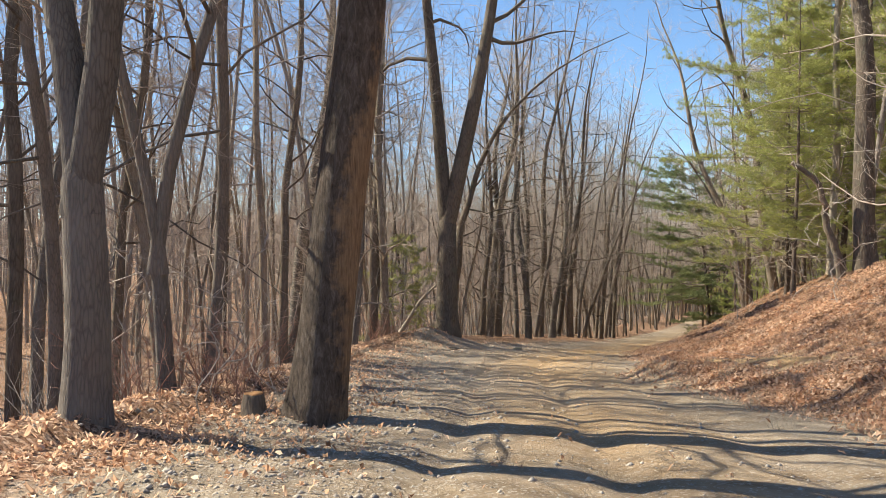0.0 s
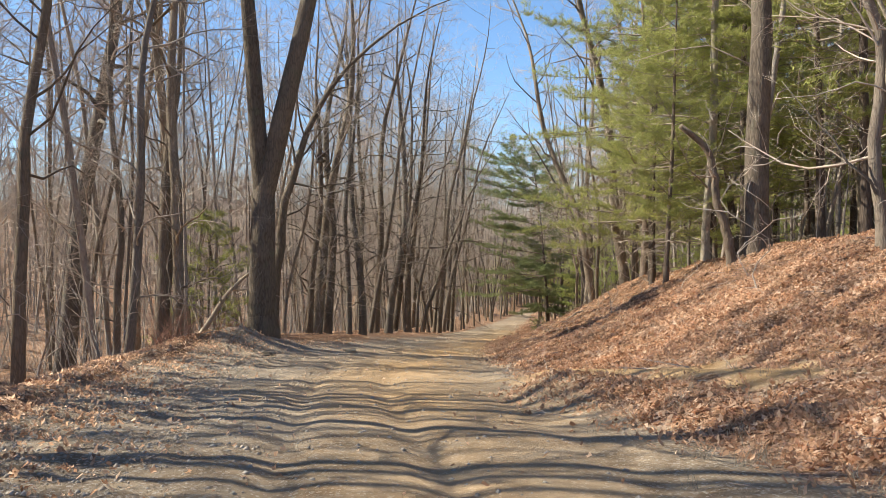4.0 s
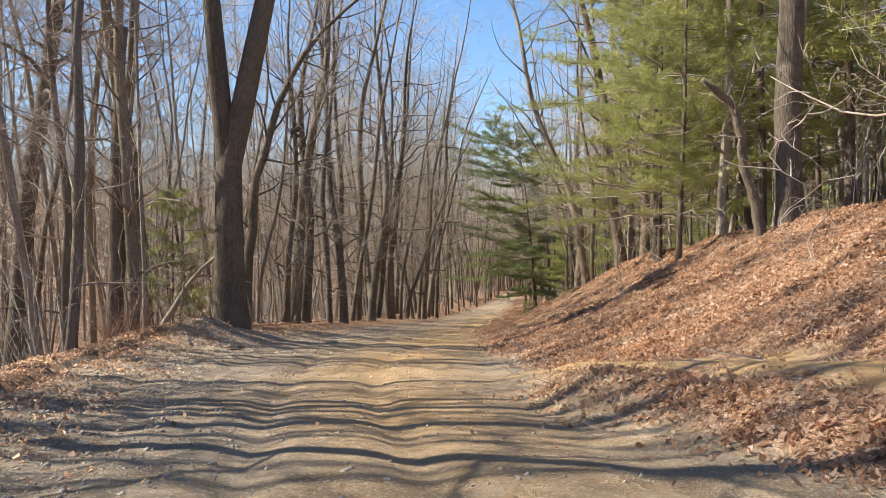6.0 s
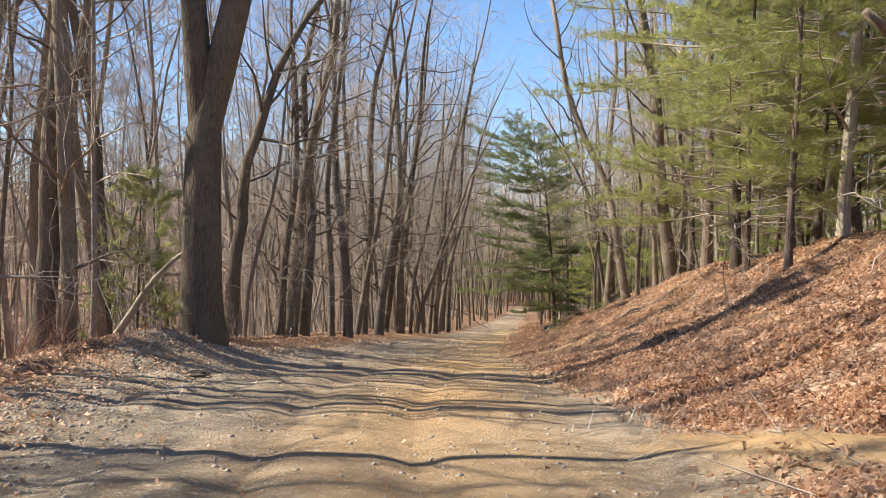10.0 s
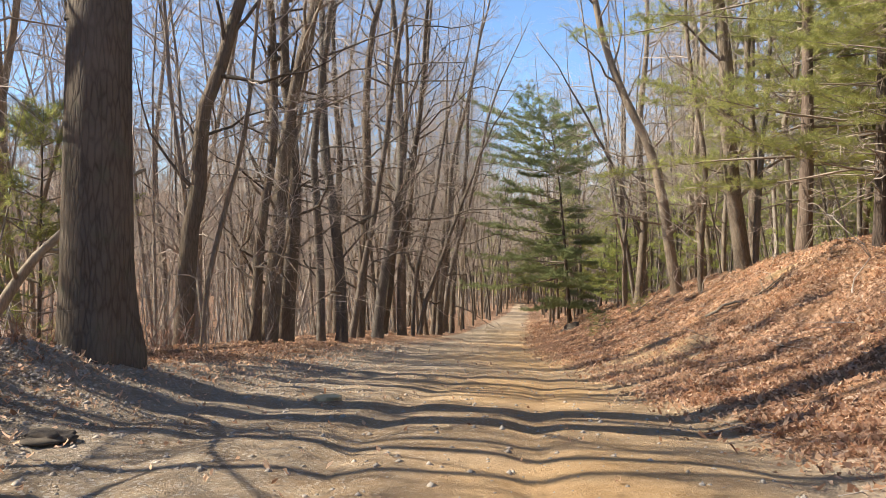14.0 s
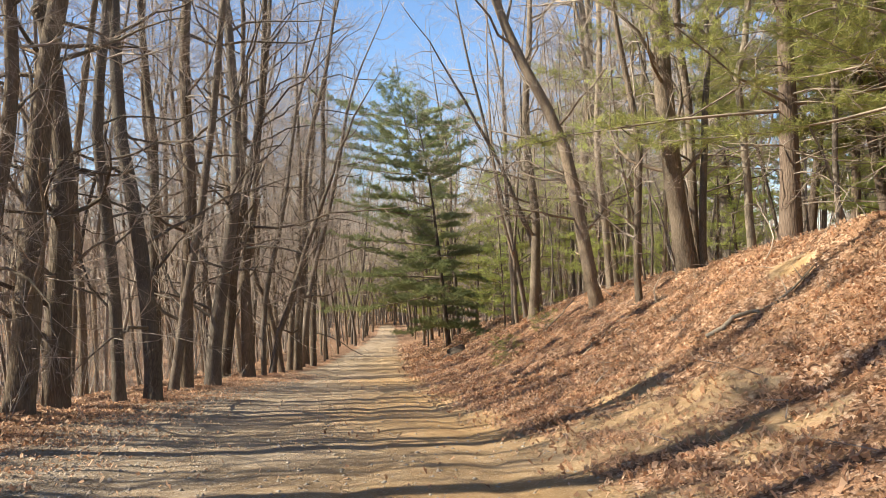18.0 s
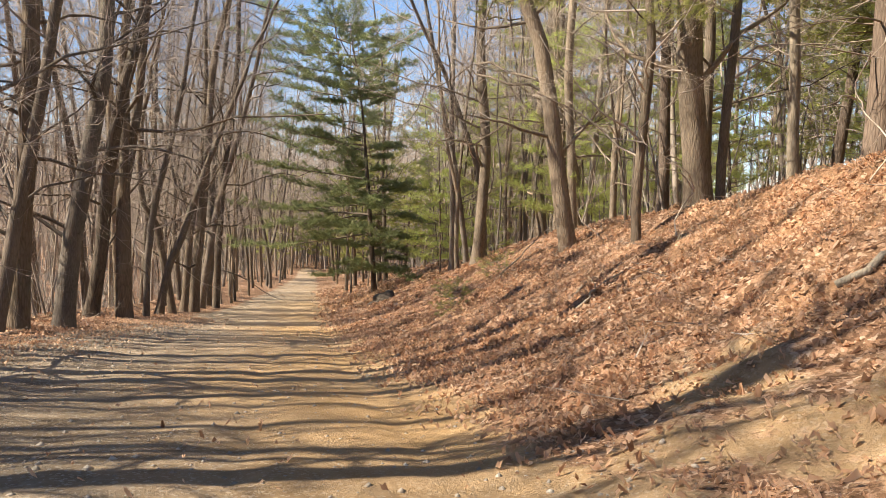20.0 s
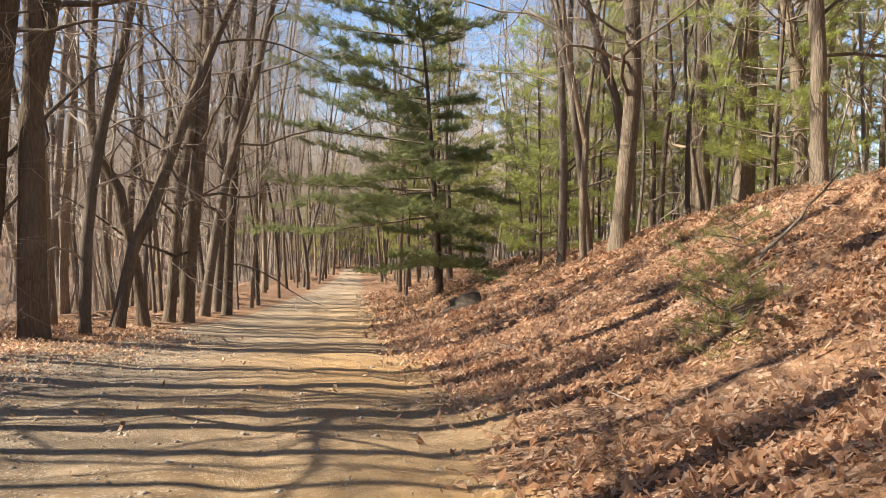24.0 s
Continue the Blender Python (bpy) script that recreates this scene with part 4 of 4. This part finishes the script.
def far_wood():
    """The woods beyond, too many to count: simple bare trees in one mesh."""
    rng = random.Random(9)
    kinds = []
    for k in range(10):
        m = Mesh()
        h = 16 + 1.1 * k
        line = course(rng, Vector((0, 0, -0.4)), Vector((rng.gauss(0, 0.07), rng.gauss(0, 0.07), 1)).normalized(), h, 7, 0.045, 0.02)
        r = rng.uniform(0.05, 0.14)
        m.tube(line, [r, r * 0.92, r * 0.82, r * 0.68, r * 0.52, r * 0.36, r * 0.2, 0.01], 5)
        solid = len(m.f)
        for _ in range(24):
            f = 0.14 + 0.83 * rng.random() ** 0.9
            p, d = along(line, f)
            l0 = rng.uniform(1.8, 4.8) * (1.2 - 0.6 * f)
            lim = course(rng, p, off(rng, d, rng.uniform(0.5, 1.4)), l0, 4, 0.27, 0.05)
            m.tube(lim, [0.03, 0.024, 0.018, 0.012, 0.005], 3)
            for _ in range(8):
                q, e = along(lim, rng.uniform(0.15, 1.0))
                w = off(rng, e, rng.uniform(0.35, 1.0))
                w.z += 0.12
                w.normalize()
                l1 = rng.uniform(0.6, 1.8)
                m.sliver(q, w, l1, 0.008)
                for _ in range(3):
                    m.sliver(q + w * l1 * rng.uniform(0.15, 0.8), off(rng, w, rng.uniform(0.4, 0.9)), l1 * rng.uniform(0.35, 0.7), 0.005)
        kinds.append((np.array([tuple(p) for p in m.v]), m.f, [0] * solid + [1] * (len(m.f) - solid)))
    poles = []
    for k in range(6):
        m = Mesh()
        h = 4.5 + 1.1 * k
        line = course(rng, Vector((0, 0, -0.3)), Vector((rng.gauss(0, 0.12), rng.gauss(0, 0.12), 1)).normalized(), h, 5, 0.06, 0.02)
        r = rng.uniform(0.018, 0.04)
        m.tube(line, [r, r * 0.85, r * 0.7, r * 0.5, r * 0.3, 0.003], 4)
        solid = len(m.f)
        for _ in range(14):
            p, d = along(line, rng.uniform(0.2, 1.0))
            w, l0 = off(rng, d, rng.uniform(0.4, 1.1)), rng.uniform(0.5, 1.6)
            m.spike(p, w, l0, 0.008)
            for _ in range(3):
                m.sliver(p + w * l0 * rng.uniform(0.2, 0.8), off(rng, w, 0.6), l0 * rng.uniform(0.3, 0.6), 0.004)
        poles.append((np.array([tuple(p) for p in m.v]), m.f, [0] * solid + [1] * (len(m.f) - solid)))
    far = []
    for k in range(8):
        m = Mesh()
        h = 15 + 1.2 * k
        line = course(rng, Vector((0, 0, -0.4)), Vector((rng.gauss(0, 0.06), rng.gauss(0, 0.06), 1)).normalized(), h, 3, 0.03, 0.02)
        m.tube(line, [0.12, 0.1, 0.065, 0.02], 4)
        solid = len(m.f)
        for _ in range(24):
            p, d = along(line, rng.uniform(0.18, 1.0))
            w = off(rng, d, rng.uniform(0.35, 1.2))
            l0 = rng.uniform(1.6, 4.2)
            m.sliver(p, w, l0, 0.035)
            for _ in range(4):
                m.sliver(p + w * l0 * rng.uniform(0.15, 0.8), off(rng, w, rng.uniform(0.35, 0.8)), rng.uniform(0.8, 2.0), 0.017)
        far.append((np.array([tuple(p) for p in m.v]), m.f, [0] * solid + [1] * (len(m.f) - solid)))
    spots = [(rng.uniform(8, 130), -8 - 27 * rng.random(), kinds) for _ in range(170)]
    spots += [(rng.uniform(-5, 150), -rng.uniform(30, 58), kinds) for _ in range(210)]
    spots += [(rng.uniform(16, 130), 10 + 26 * rng.random() ** 0.8, kinds) for _ in range(190)]
    spots += [(rng.uniform(0, 150), rng.uniform(34, 60), kinds) for _ in range(110)]
    spots += [(rng.uniform(120, 165), rng.choice((-1, 1)) * rng.uniform(4.6, 40), kinds) for _ in range(150)]
    spots += [(rng.uniform(8, 130), -7.6 - 22 * rng.random() ** 1.3, poles) for _ in range(330)]
    spots += [(rng.uniform(26, 130), 10 + 20 * rng.random(), poles) for _ in range(170)]
    spots += [(rng.uniform(-20, 165), -rng.uniform(45, 140), far) for _ in range(900)]
    spots += [(rng.uniform(-20, 165), rng.uniform(50, 120), far) for _ in range(360)]
    spots += [(rng.uniform(160, 320), rng.uniform(-110, 100), far) for _ in range(900)]
    spots += [(rng.uniform(154, 215), rng.uniform(-40, 40), far) for _ in range(950)]
    V, F, I, count = [], [], [], 0
    for s, u, which in spots:
        if any((s - a) ** 2 + (u - b) ** 2 < 0.6 for a, b in taken) or (-26 < u < 0 and s < 22 and rng.random() < 0.6):
            continue
        v, f, look_of = rng.choice(which)
        I += look_of
        a, k = rng.uniform(0, 6.28), rng.uniform(0.8, 1.2)
        c, n = math.cos(a) * k, math.sin(a) * k
        x, y, z = at_road(s, u)
        V.append(np.stack([v[:, 0] * c - v[:, 1] * n + x, v[:, 0] * n + v[:, 1] * c + y, v[:, 2] * k + z], 1))
        F.extend(tuple(i + count for i in q) for q in f)
        count += len(v)
    me = mesh_of("woods", np.concatenate(V).tolist(), F, [wood_bark, twig_bark])
    me.polygons.foreach_set("material_index", I)
    tagged(new("woods", me), "dense leafless wood on both sides of the track", "woodland", kind="stuff")


def undergrowth():
    """Thin whips and brush between the trees."""
    rng = random.Random(14)
    kinds = []
    for k in range(7):
        m = Mesh()
        for _ in range(7):
            d = Vector((rng.gauss(0, 0.3), rng.gauss(0, 0.3), 1)).normalized()
            p = Vector((rng.gauss(0, 0.15), rng.gauss(0, 0.15), -0.1))
            h = rng.uniform(0.8, 2.6)
            m.spike(p, d, h, 0.011)
            for _ in range(4):
                w = off(rng, d, rng.uniform(0.4, 0.9))
                m.spike(p + d * h * rng.uniform(0.3, 0.9), w, h * rng.uniform(0.15, 0.4), 0.006)
        kinds.append((np.array([tuple(p) for p in m.v]), m.f))
    V, F, count = [], [], 0
    spots = [(rng.uniform(6, 130), -6.2 - 30 * rng.random() ** 1.2) for _ in range(420)] + [(rng.uniform(10, 130), 11.0 + 24 * rng.random()) for _ in range(260)]
    spots += [(rng.uniform(100, 165), rng.choice((-1, 1)) * rng.uniform(3.4, 30)) for _ in range(300)]
    for s, u in spots:
        v, f = rng.choice(kinds)
        a, k = rng.uniform(0, 6.28), rng.uniform(0.6, 1.5)
        c, n = math.cos(a) * k, math.sin(a) * k
        x, y, z = at_road(s, u)
        V.append(np.stack([v[:, 0] * c - v[:, 1] * n + x, v[:, 0] * n + v[:, 1] * c + y, v[:, 2] * k + z], 1))
        F.extend(tuple(i + count for i in q) for q in f)
        count += len(v)
    tagged(new("undergrowth", mesh_of("undergrowth", np.concatenate(V).tolist(), F, [wood_bark])), "thin bare brush and whips between the trees", "brush", kind="stuff")


undergrowth()
far_wood()


# small growth on the bank
for i, (x, y, h) in enumerate([(16.05, 49.25, 0.62), (16.3, 49.55, 0.45), (19.45, 52.1, 0.5), (20.45, 54.0, 0.4)]):
    t = stand("pine_sapling", x, y, "small green pine sapling rooted in the leafy bank", "bank pine saplings")
    t["category"] = "sapling"
    pine_tree(350 + i, t, h, 0.006, 0.12, 0.75 * h, 5, 3, green=pine_green, dead=0, per=4, step=0.07, fine=0.45)
shoots = []
for i, (s, u) in enumerate([(27.5, 8.2), (33.0, 7.4), (24.0, 8.8)]):
    t = stand("sapling", *at_road(s, u)[:2], "thin bare sapling rooted in the leafy bank", "bank saplings")
    t["category"] = "sapling"
    shoots.append(bare_tree(360 + i, t, 2.4 + 0.5 * i, 0.014, (rng.gauss(0, 0.1), rng.gauss(0, 0.1)), None, 0.3, 7, 2, 2, 0.06, twig_bark, 5))
plant(shoots, [(30.6, 6.5), (18, 9.6), (21, 8.4), (30, 9.2), (36, 6.6), (43, 7.2), (46, 6.4), (51, 6.6), (57, 7.0), (62, 6.8), (8.2, -3.6), (8.9, -3.0), (9.4, -3.9), (7.6, -4.3), (12.5, -4.6), (27.6, -4.6), (28.4, -6.0), (22, -6.4), (25, -6.0), (16, -5.2), (34, -7.0)], "bank saplings", rng, 0.6, 1.2)


# ---- stones, sticks, fallen wood ----
def lump(seed, size, squash=(1, 1, 0.7), rough=0.4):
    bm = bmesh.new()
    bmesh.ops.create_icosphere(bm, subdivisions=3, radius=1)
    o = Vector((seed * 7.3, seed * 1.9, 0))
    for v in bm.verts:
        k = 1 + rough * noise.noise(v.co * 1.1 + o) * 2 + rough * 0.5 * noise.noise(v.co * 3.1 + o)
        v.co = Vector((v.co.x * squash[0], v.co.y * squash[1], v.co.z * squash[2])) * (size * k)
    me = bpy.data.meshes.new("rock")
    bm.to_mesh(me)
    bm.free()
    me.polygons.foreach_set("use_smooth", [True] * len(me.polygons))
    return me


def rock(name, x, y, seed, size, squash, mat, label, sink=0.3):
    me = lump(seed, size, squash)
    me.materials.append(mat)
    ob = new(name, me)
    ob.location = (x, y, ground(x, y) + size * squash[2] * (1 - 2 * sink))
    return tagged(ob, label, "rock")


rock("boulder", 21.7, 64.4, 3, 0.55, (1.1, 0.8, 0.7), grey_stone, "dark weathered boulder in the foot of the leafy bank", 0.46)
rock("stone", 3.0, 30.5, 8, 0.13, (1.4, 0.9, 0.35), pale_stone, "flat pale stone in the track")
rock("stone", 0.35, 27.61, 12, 0.2, (1.3, 0.8, 0.22), grey_stone, "flat dark stone on the gravelly verge")


def stick(name, x, y, length, r, bearing, rise, seed, mat, label, twigs=4):
    """A fallen branch that follows the ground."""
    rg = random.Random(seed)
    root = new(name)
    z0 = ground(x, y)
    root.location = (x, y, z0)
    tagged(root, label, "branch")
    m, d = Mesh(), Vector((math.sin(radians(bearing)), math.cos(radians(bearing)), 0))
    pts = []
    for i in range(9):
        p = d * (length * i / 8) + Vector((rg.gauss(0, 0.03), rg.gauss(0, 0.03), 0)) * length
        g = ground(x + p.x, y + p.y) - z0
        pts.append(Vector((p.x, p.y, g + r * 0.7 + rise * length * i / 8)))
    m.tube(pts, [r * (1 - 0.75 * i / 8) for i in range(9)], 7)
    part("stem", m, mat, root)
    for _ in range(twigs):
        tw = Mesh()
        p, e = along(pts, rg.uniform(0.3, 0.95))
        sd = off(rg, e, 0.8)
        sd.z = abs(sd.z) * 0.6
        tw.tube(course(rg, p, sd, length * rg.uniform(0.15, 0.35), 3, 0.15, 0), [r * 0.4, r * 0.3, r * 0.2, 0.004], 4)
        part("twig", tw, mat, root)
    return root


def stump(x, y, r, h, seed):
    """A sawn stump with a pale cut face and flaring roots."""
    rg = random.Random(seed)
    root = tree_root("tree_stump", x, y, ground(x, y), "weathered brown stump beside a leaning oak")
    root["category"] = "stump"
    m, ph = Mesh(), rg.uniform(0, 6)
    m.tube([Vector((0, 0, z)) for z in (-0.2, 0, 0.08, 0.2, h)], [r * k for k in (1.5, 1.35, 1.12, 1.0, 0.95)], 16, lambda i, w: 1 + 0.09 * math.sin(3 * w + ph) + 0.05 * math.sin(7 * w + i))
    part("body", m, oak_bark, root)
    c = Mesh()
    c.tube([Vector((0, 0, h - 0.02)), Vector((0, 0, h + 0.012))], [r * 0.9, r * 0.88], 16, lambda i, w: 1 + 0.09 * math.sin(3 * w + ph))
    part("cut_face", c, bare_wood, root, "sawn orange-brown wood")


stump(-2.32, 9.35, 0.13, 0.25, 4)


def bramble(x, y, seed, size):
    """A tangle of thin arching reddish stems."""
    rg = random.Random(seed)
    root = tree_root("bramble", x, y, ground(x, y), "tangle of thin bare reddish stems among the leaves", "brambles")
    root["category"] = "shrub"
    m = Mesh()
    for _ in range(26):
        a = rg.uniform(0, 6.28)
        st = course(rg, Vector((rg.gauss(0, 0.2), rg.gauss(0, 0.2), -0.05)) * size, Vector((math.cos(a) * 0.5, math.sin(a) * 0.5, 1)).normalized(), size * rg.uniform(0.8, 2.0), 6, 0.16, -0.13)
        m.tube(st, [0.008 * (1 - 0.12 * i) for i in range(7)], 4)
        for _ in range(5):
            q, e = along(st, rg.uniform(0.2, 1.0))
            m.spike(q, off(rg, e, rg.uniform(0.4, 1.0)), size * rg.uniform(0.15, 0.5), 0.004)
    part("thicket", m, red_stem, root)


for i, (s, u, size) in enumerate([(10.2, -3.9, 0.8), (11.0, -4.6, 1.0), (12.2, -4.3, 0.9), (9.6, -5.0, 0.9), (26.6, -6.2, 0.9), (28.2, -6.6, 1.0), (31.5, -6.9, 0.9), (36.5, -7.4, 1.0), (12.0, 8.6, 0.7), (14.0, 9.8, 0.8), (17.5, 9.6, 0.7)]):
    bramble(*[float(c) for c in at_road(s, u)[:2]], 500 + i, size)
stick("fallen_branch", 13.2, 37.6, 2.0, 0.045, 110, 0.02, 1, pale_bark, "bleached fallen branch lying on the leaves", 6)
stick("fallen_tree", -2.2, 33.0, 2.6, 0.11, 88, 1.1, 2, pale_bark, "leaning dead trunk propped beside the forked oak", 3)
stick("fallen_branch", 18.9, 51.3, 1.7, 0.03, 95, 0.5, 3, pale_bark, "bleached branch sticking up from the bank", 2)
stick("fallen_branch", 15.0, 43.6, 1.8, 0.022, 75, 0.04, 5, pale_bark, "thin pale branch lying on the leaves", 2)
stick("fallen_branch", 14.0, 42.4, 1.5, 0.03, 80, 0.03, 6, pale_bark, "thin bleached branch half sunk in leaves", 2)


# ---- leaf litter, pebbles ----
def litter(n, s0, s1, u_of, seed, size):
    """Fallen leaves folded along the rib, lying at odd angles."""
    g = np.random.default_rng(seed)
    s = g.uniform(s0, s1, n)
    u = u_of(s, g, n)
    keep = g.random(n) < np.clip(0.85 + 0.7 * lumps(s, u * 0.55, 1.5, seed) + 0.35 * lumps(s, u, 0.5, seed + 3), 0.25, 1)
    keep &= (side_path(s, u + 0.25 * np.sin(s * 1.3))[0] + 0.45 * lumps(s, u, 0.6, 5) + g.normal(0, 0.2, n) > 0.8) | (s < 14.5)
    keep &= (np.hypot((s - 38.0) / 3.4, (u - 3.3) / 1.2) - 0.4 * lumps(s, u, 0.8, 18) > 0.9) | (g.random(n) < 0.4)
    keep &= np.hypot((s - 41.8) / 0.75, (u - 7.2) / 0.42) > 0.9 + g.normal(0, 0.2, n)
    s, u = s[keep], u[keep]
    n = len(s)
    P = at_road(s, u)
    a, tilt, side = g.uniform(0, 2 * np.pi, n), g.normal(0, 0.55, n), g.normal(0, 0.55, n)
    ln = size * g.uniform(0.5, 1.6, n)
    wd = ln * g.uniform(0.5, 0.85, n)
    fold = g.uniform(0.1, 0.7, n) * wd
    shape = np.array([(-0.55, 0.04, 0.5), (-0.12, -0.4, 0.3), (0.3, -0.26, 1.1), (0.5, 0.02, 0.1), (0.02, 0.5, 0.9), (-0.2, 0.16, 0.1)])
    x, y, z = shape[None, :, 0] * ln[:, None], shape[None, :, 1] * wd[:, None], shape[None, :, 2] * fold[:, None]
    z = z + x * np.tan(np.clip(tilt, -0.9, 0.9))[:, None] + y * np.tan(np.clip(side, -0.9, 0.9))[:, None]
    c, k = np.cos(a)[:, None], np.sin(a)[:, None]
    V = np.stack([P[:, None, 0] + x * c - y * k, P[:, None, 1] + x * k + y * c, P[:, None, 2] + g.uniform(0.01, 0.045, n)[:, None] + z], -1).reshape(-1, 3)
    o = (np.arange(n) * 6)[:, None]
    F = np.concatenate([o + np.array([i]) for i in ((0, 1, 2, 3), (0, 3, 4, 5))], 1).reshape(-1, 4)
    return V, F


def on_bank(s, g, n):
    toe = np.interp(s, TOE_S, TOE_U)
    return toe + (12.5 - toe) * g.random(n) ** 1.1 + g.normal(0, 0.35, n)


def on_verge(s, g, n):
    edge = np.interp(s, EDGE_S, EDGE_U) - 0.4
    return edge - 11 * g.random(n) ** 1.4 + g.normal(0, 0.5, n)


def on_edge(s, g, n):
    return np.interp(s, EDGE_S, EDGE_U) + 0.1 + g.normal(0, 0.9, n)


def on_track(s, g, n):
    return g.normal(-1.5, 2.4, n)


parts = [litter(235000, 6, 68, on_bank, 1, 0.056), litter(60000, 4, 66, on_verge, 2, 0.06), litter(1800, 2, 60, on_track, 3, 0.045), litter(26000, 3, 64, on_edge, 7, 0.046), litter(14000, 60, 100, on_bank, 4, 0.13)]
V, F, count = [], [], 0
for v, f in parts:
    V.append(v)
    F.append(f + count)
    count += len(v)
tagged(new("leaf_litter", mesh_of("leaf_litter", np.concatenate(V).tolist(), np.concatenate(F).tolist(), [leaf_brown], False)), "dry curled brown leaves strewn over the bank and verge", "fallen leaves", kind="stuff")


def pebbles(n, seed):
    g = np.random.default_rng(seed)
    s = g.uniform(2, 60, n)
    u = np.where(g.random(n) < 0.7, np.interp(s, EDGE_S, EDGE_U) + g.normal(1.0, 1.0, n), g.uniform(-4.5, 2.5, n))
    s[:2600], u[:2600] = g.normal(28.6, 0.75, 2600), g.normal(-4.9, 0.65, 2600)      # heaped at the foot of the oak
    P = at_road(s, u)
    r = 0.012 + 0.03 * g.random(n) ** 3
    octa = np.array([(1, 0, 0), (0, 1, 0), (-1, 0, 0), (0, -1, 0), (0, 0, 0.7), (0, 0, -0.7)])
    V = P[:, None, :] + octa[None] * r[:, None, None] * g.uniform(0.6, 1.3, (n, 6, 1))
    o = (np.arange(n) * 6)[:, None]
    F = np.concatenate([o + np.array([i]) for i in ((0, 1, 4), (1, 2, 4), (2, 3, 4), (3, 0, 4), (1, 0, 5), (2, 1, 5), (3, 2, 5), (0, 3, 5))], 1).reshape(-1, 3)
    tagged(new("gravel", mesh_of("gravel", V.reshape(-1, 3).tolist(), F.tolist(), [pebble_mat])), "loose grey and tan gravel on the track edge", "gravel", kind="stuff")


pebbles(22000, 6)


def scattered(name, label, category, material, spots, seed, build):
    """Many small bits in one mesh; build(rng, mesh, place) adds one."""
    rg, m = random.Random(seed), Mesh()
    for s, u in spots(rg):
        build(rg, m, Vector(at_road(s, u)))
    tagged(new(name, m.data(name, material, False)), label, category, kind="stuff")


def dead_twig(rg, m, p):
    d = Vector((rg.gauss(0, 1), rg.gauss(0, 1), rg.uniform(-0.05, 0.25))).normalized()
    length = rg.uniform(0.25, 1.1)
    m.spike(p + Vector((0, 0, 0.03)), d, length, rg.uniform(0.005, 0.012))
    for _ in range(rg.randint(0, 3)):
        m.spike(p + d * length * rg.uniform(0.3, 0.8) + Vector((0, 0, 0.03)), off(rg, d, 0.7), length * 0.35, 0.004)


def grass_tuft(rg, m, p):
    for _ in range(rg.randint(9, 16)):
        d = Vector((rg.gauss(0, 0.55), rg.gauss(0, 0.55), 1)).normalized()
        m.spike(p + Vector((rg.gauss(0, 0.05), rg.gauss(0, 0.05), -0.02)), d, rg.uniform(0.1, 0.32), 0.0035)


scattered("fallen_twigs", "dead twigs lying on the leaves", "twigs", twig_bark,
          lambda rg: [(rg.uniform(8, 75), rg.uniform(2.2, 11)) for _ in range(420)] + [(rg.uniform(5, 60), -rg.uniform(4.2, 12)) for _ in range(320)], 21, dead_twig)
scattered("dry_grass", "straw-coloured dry grass tufts on the spoil heap and bank", "grass", pale_bark,
          lambda rg: [(rg.gauss(13.5, 2.2), rg.gauss(4.3, 0.8)) for _ in range(60)] + [(rg.uniform(18, 60), rg.uniform(5.5, 10)) for _ in range(70)] + [(rg.uniform(10, 40), -rg.uniform(4.0, 6.0)) for _ in range(50)], 22, grass_tuft)
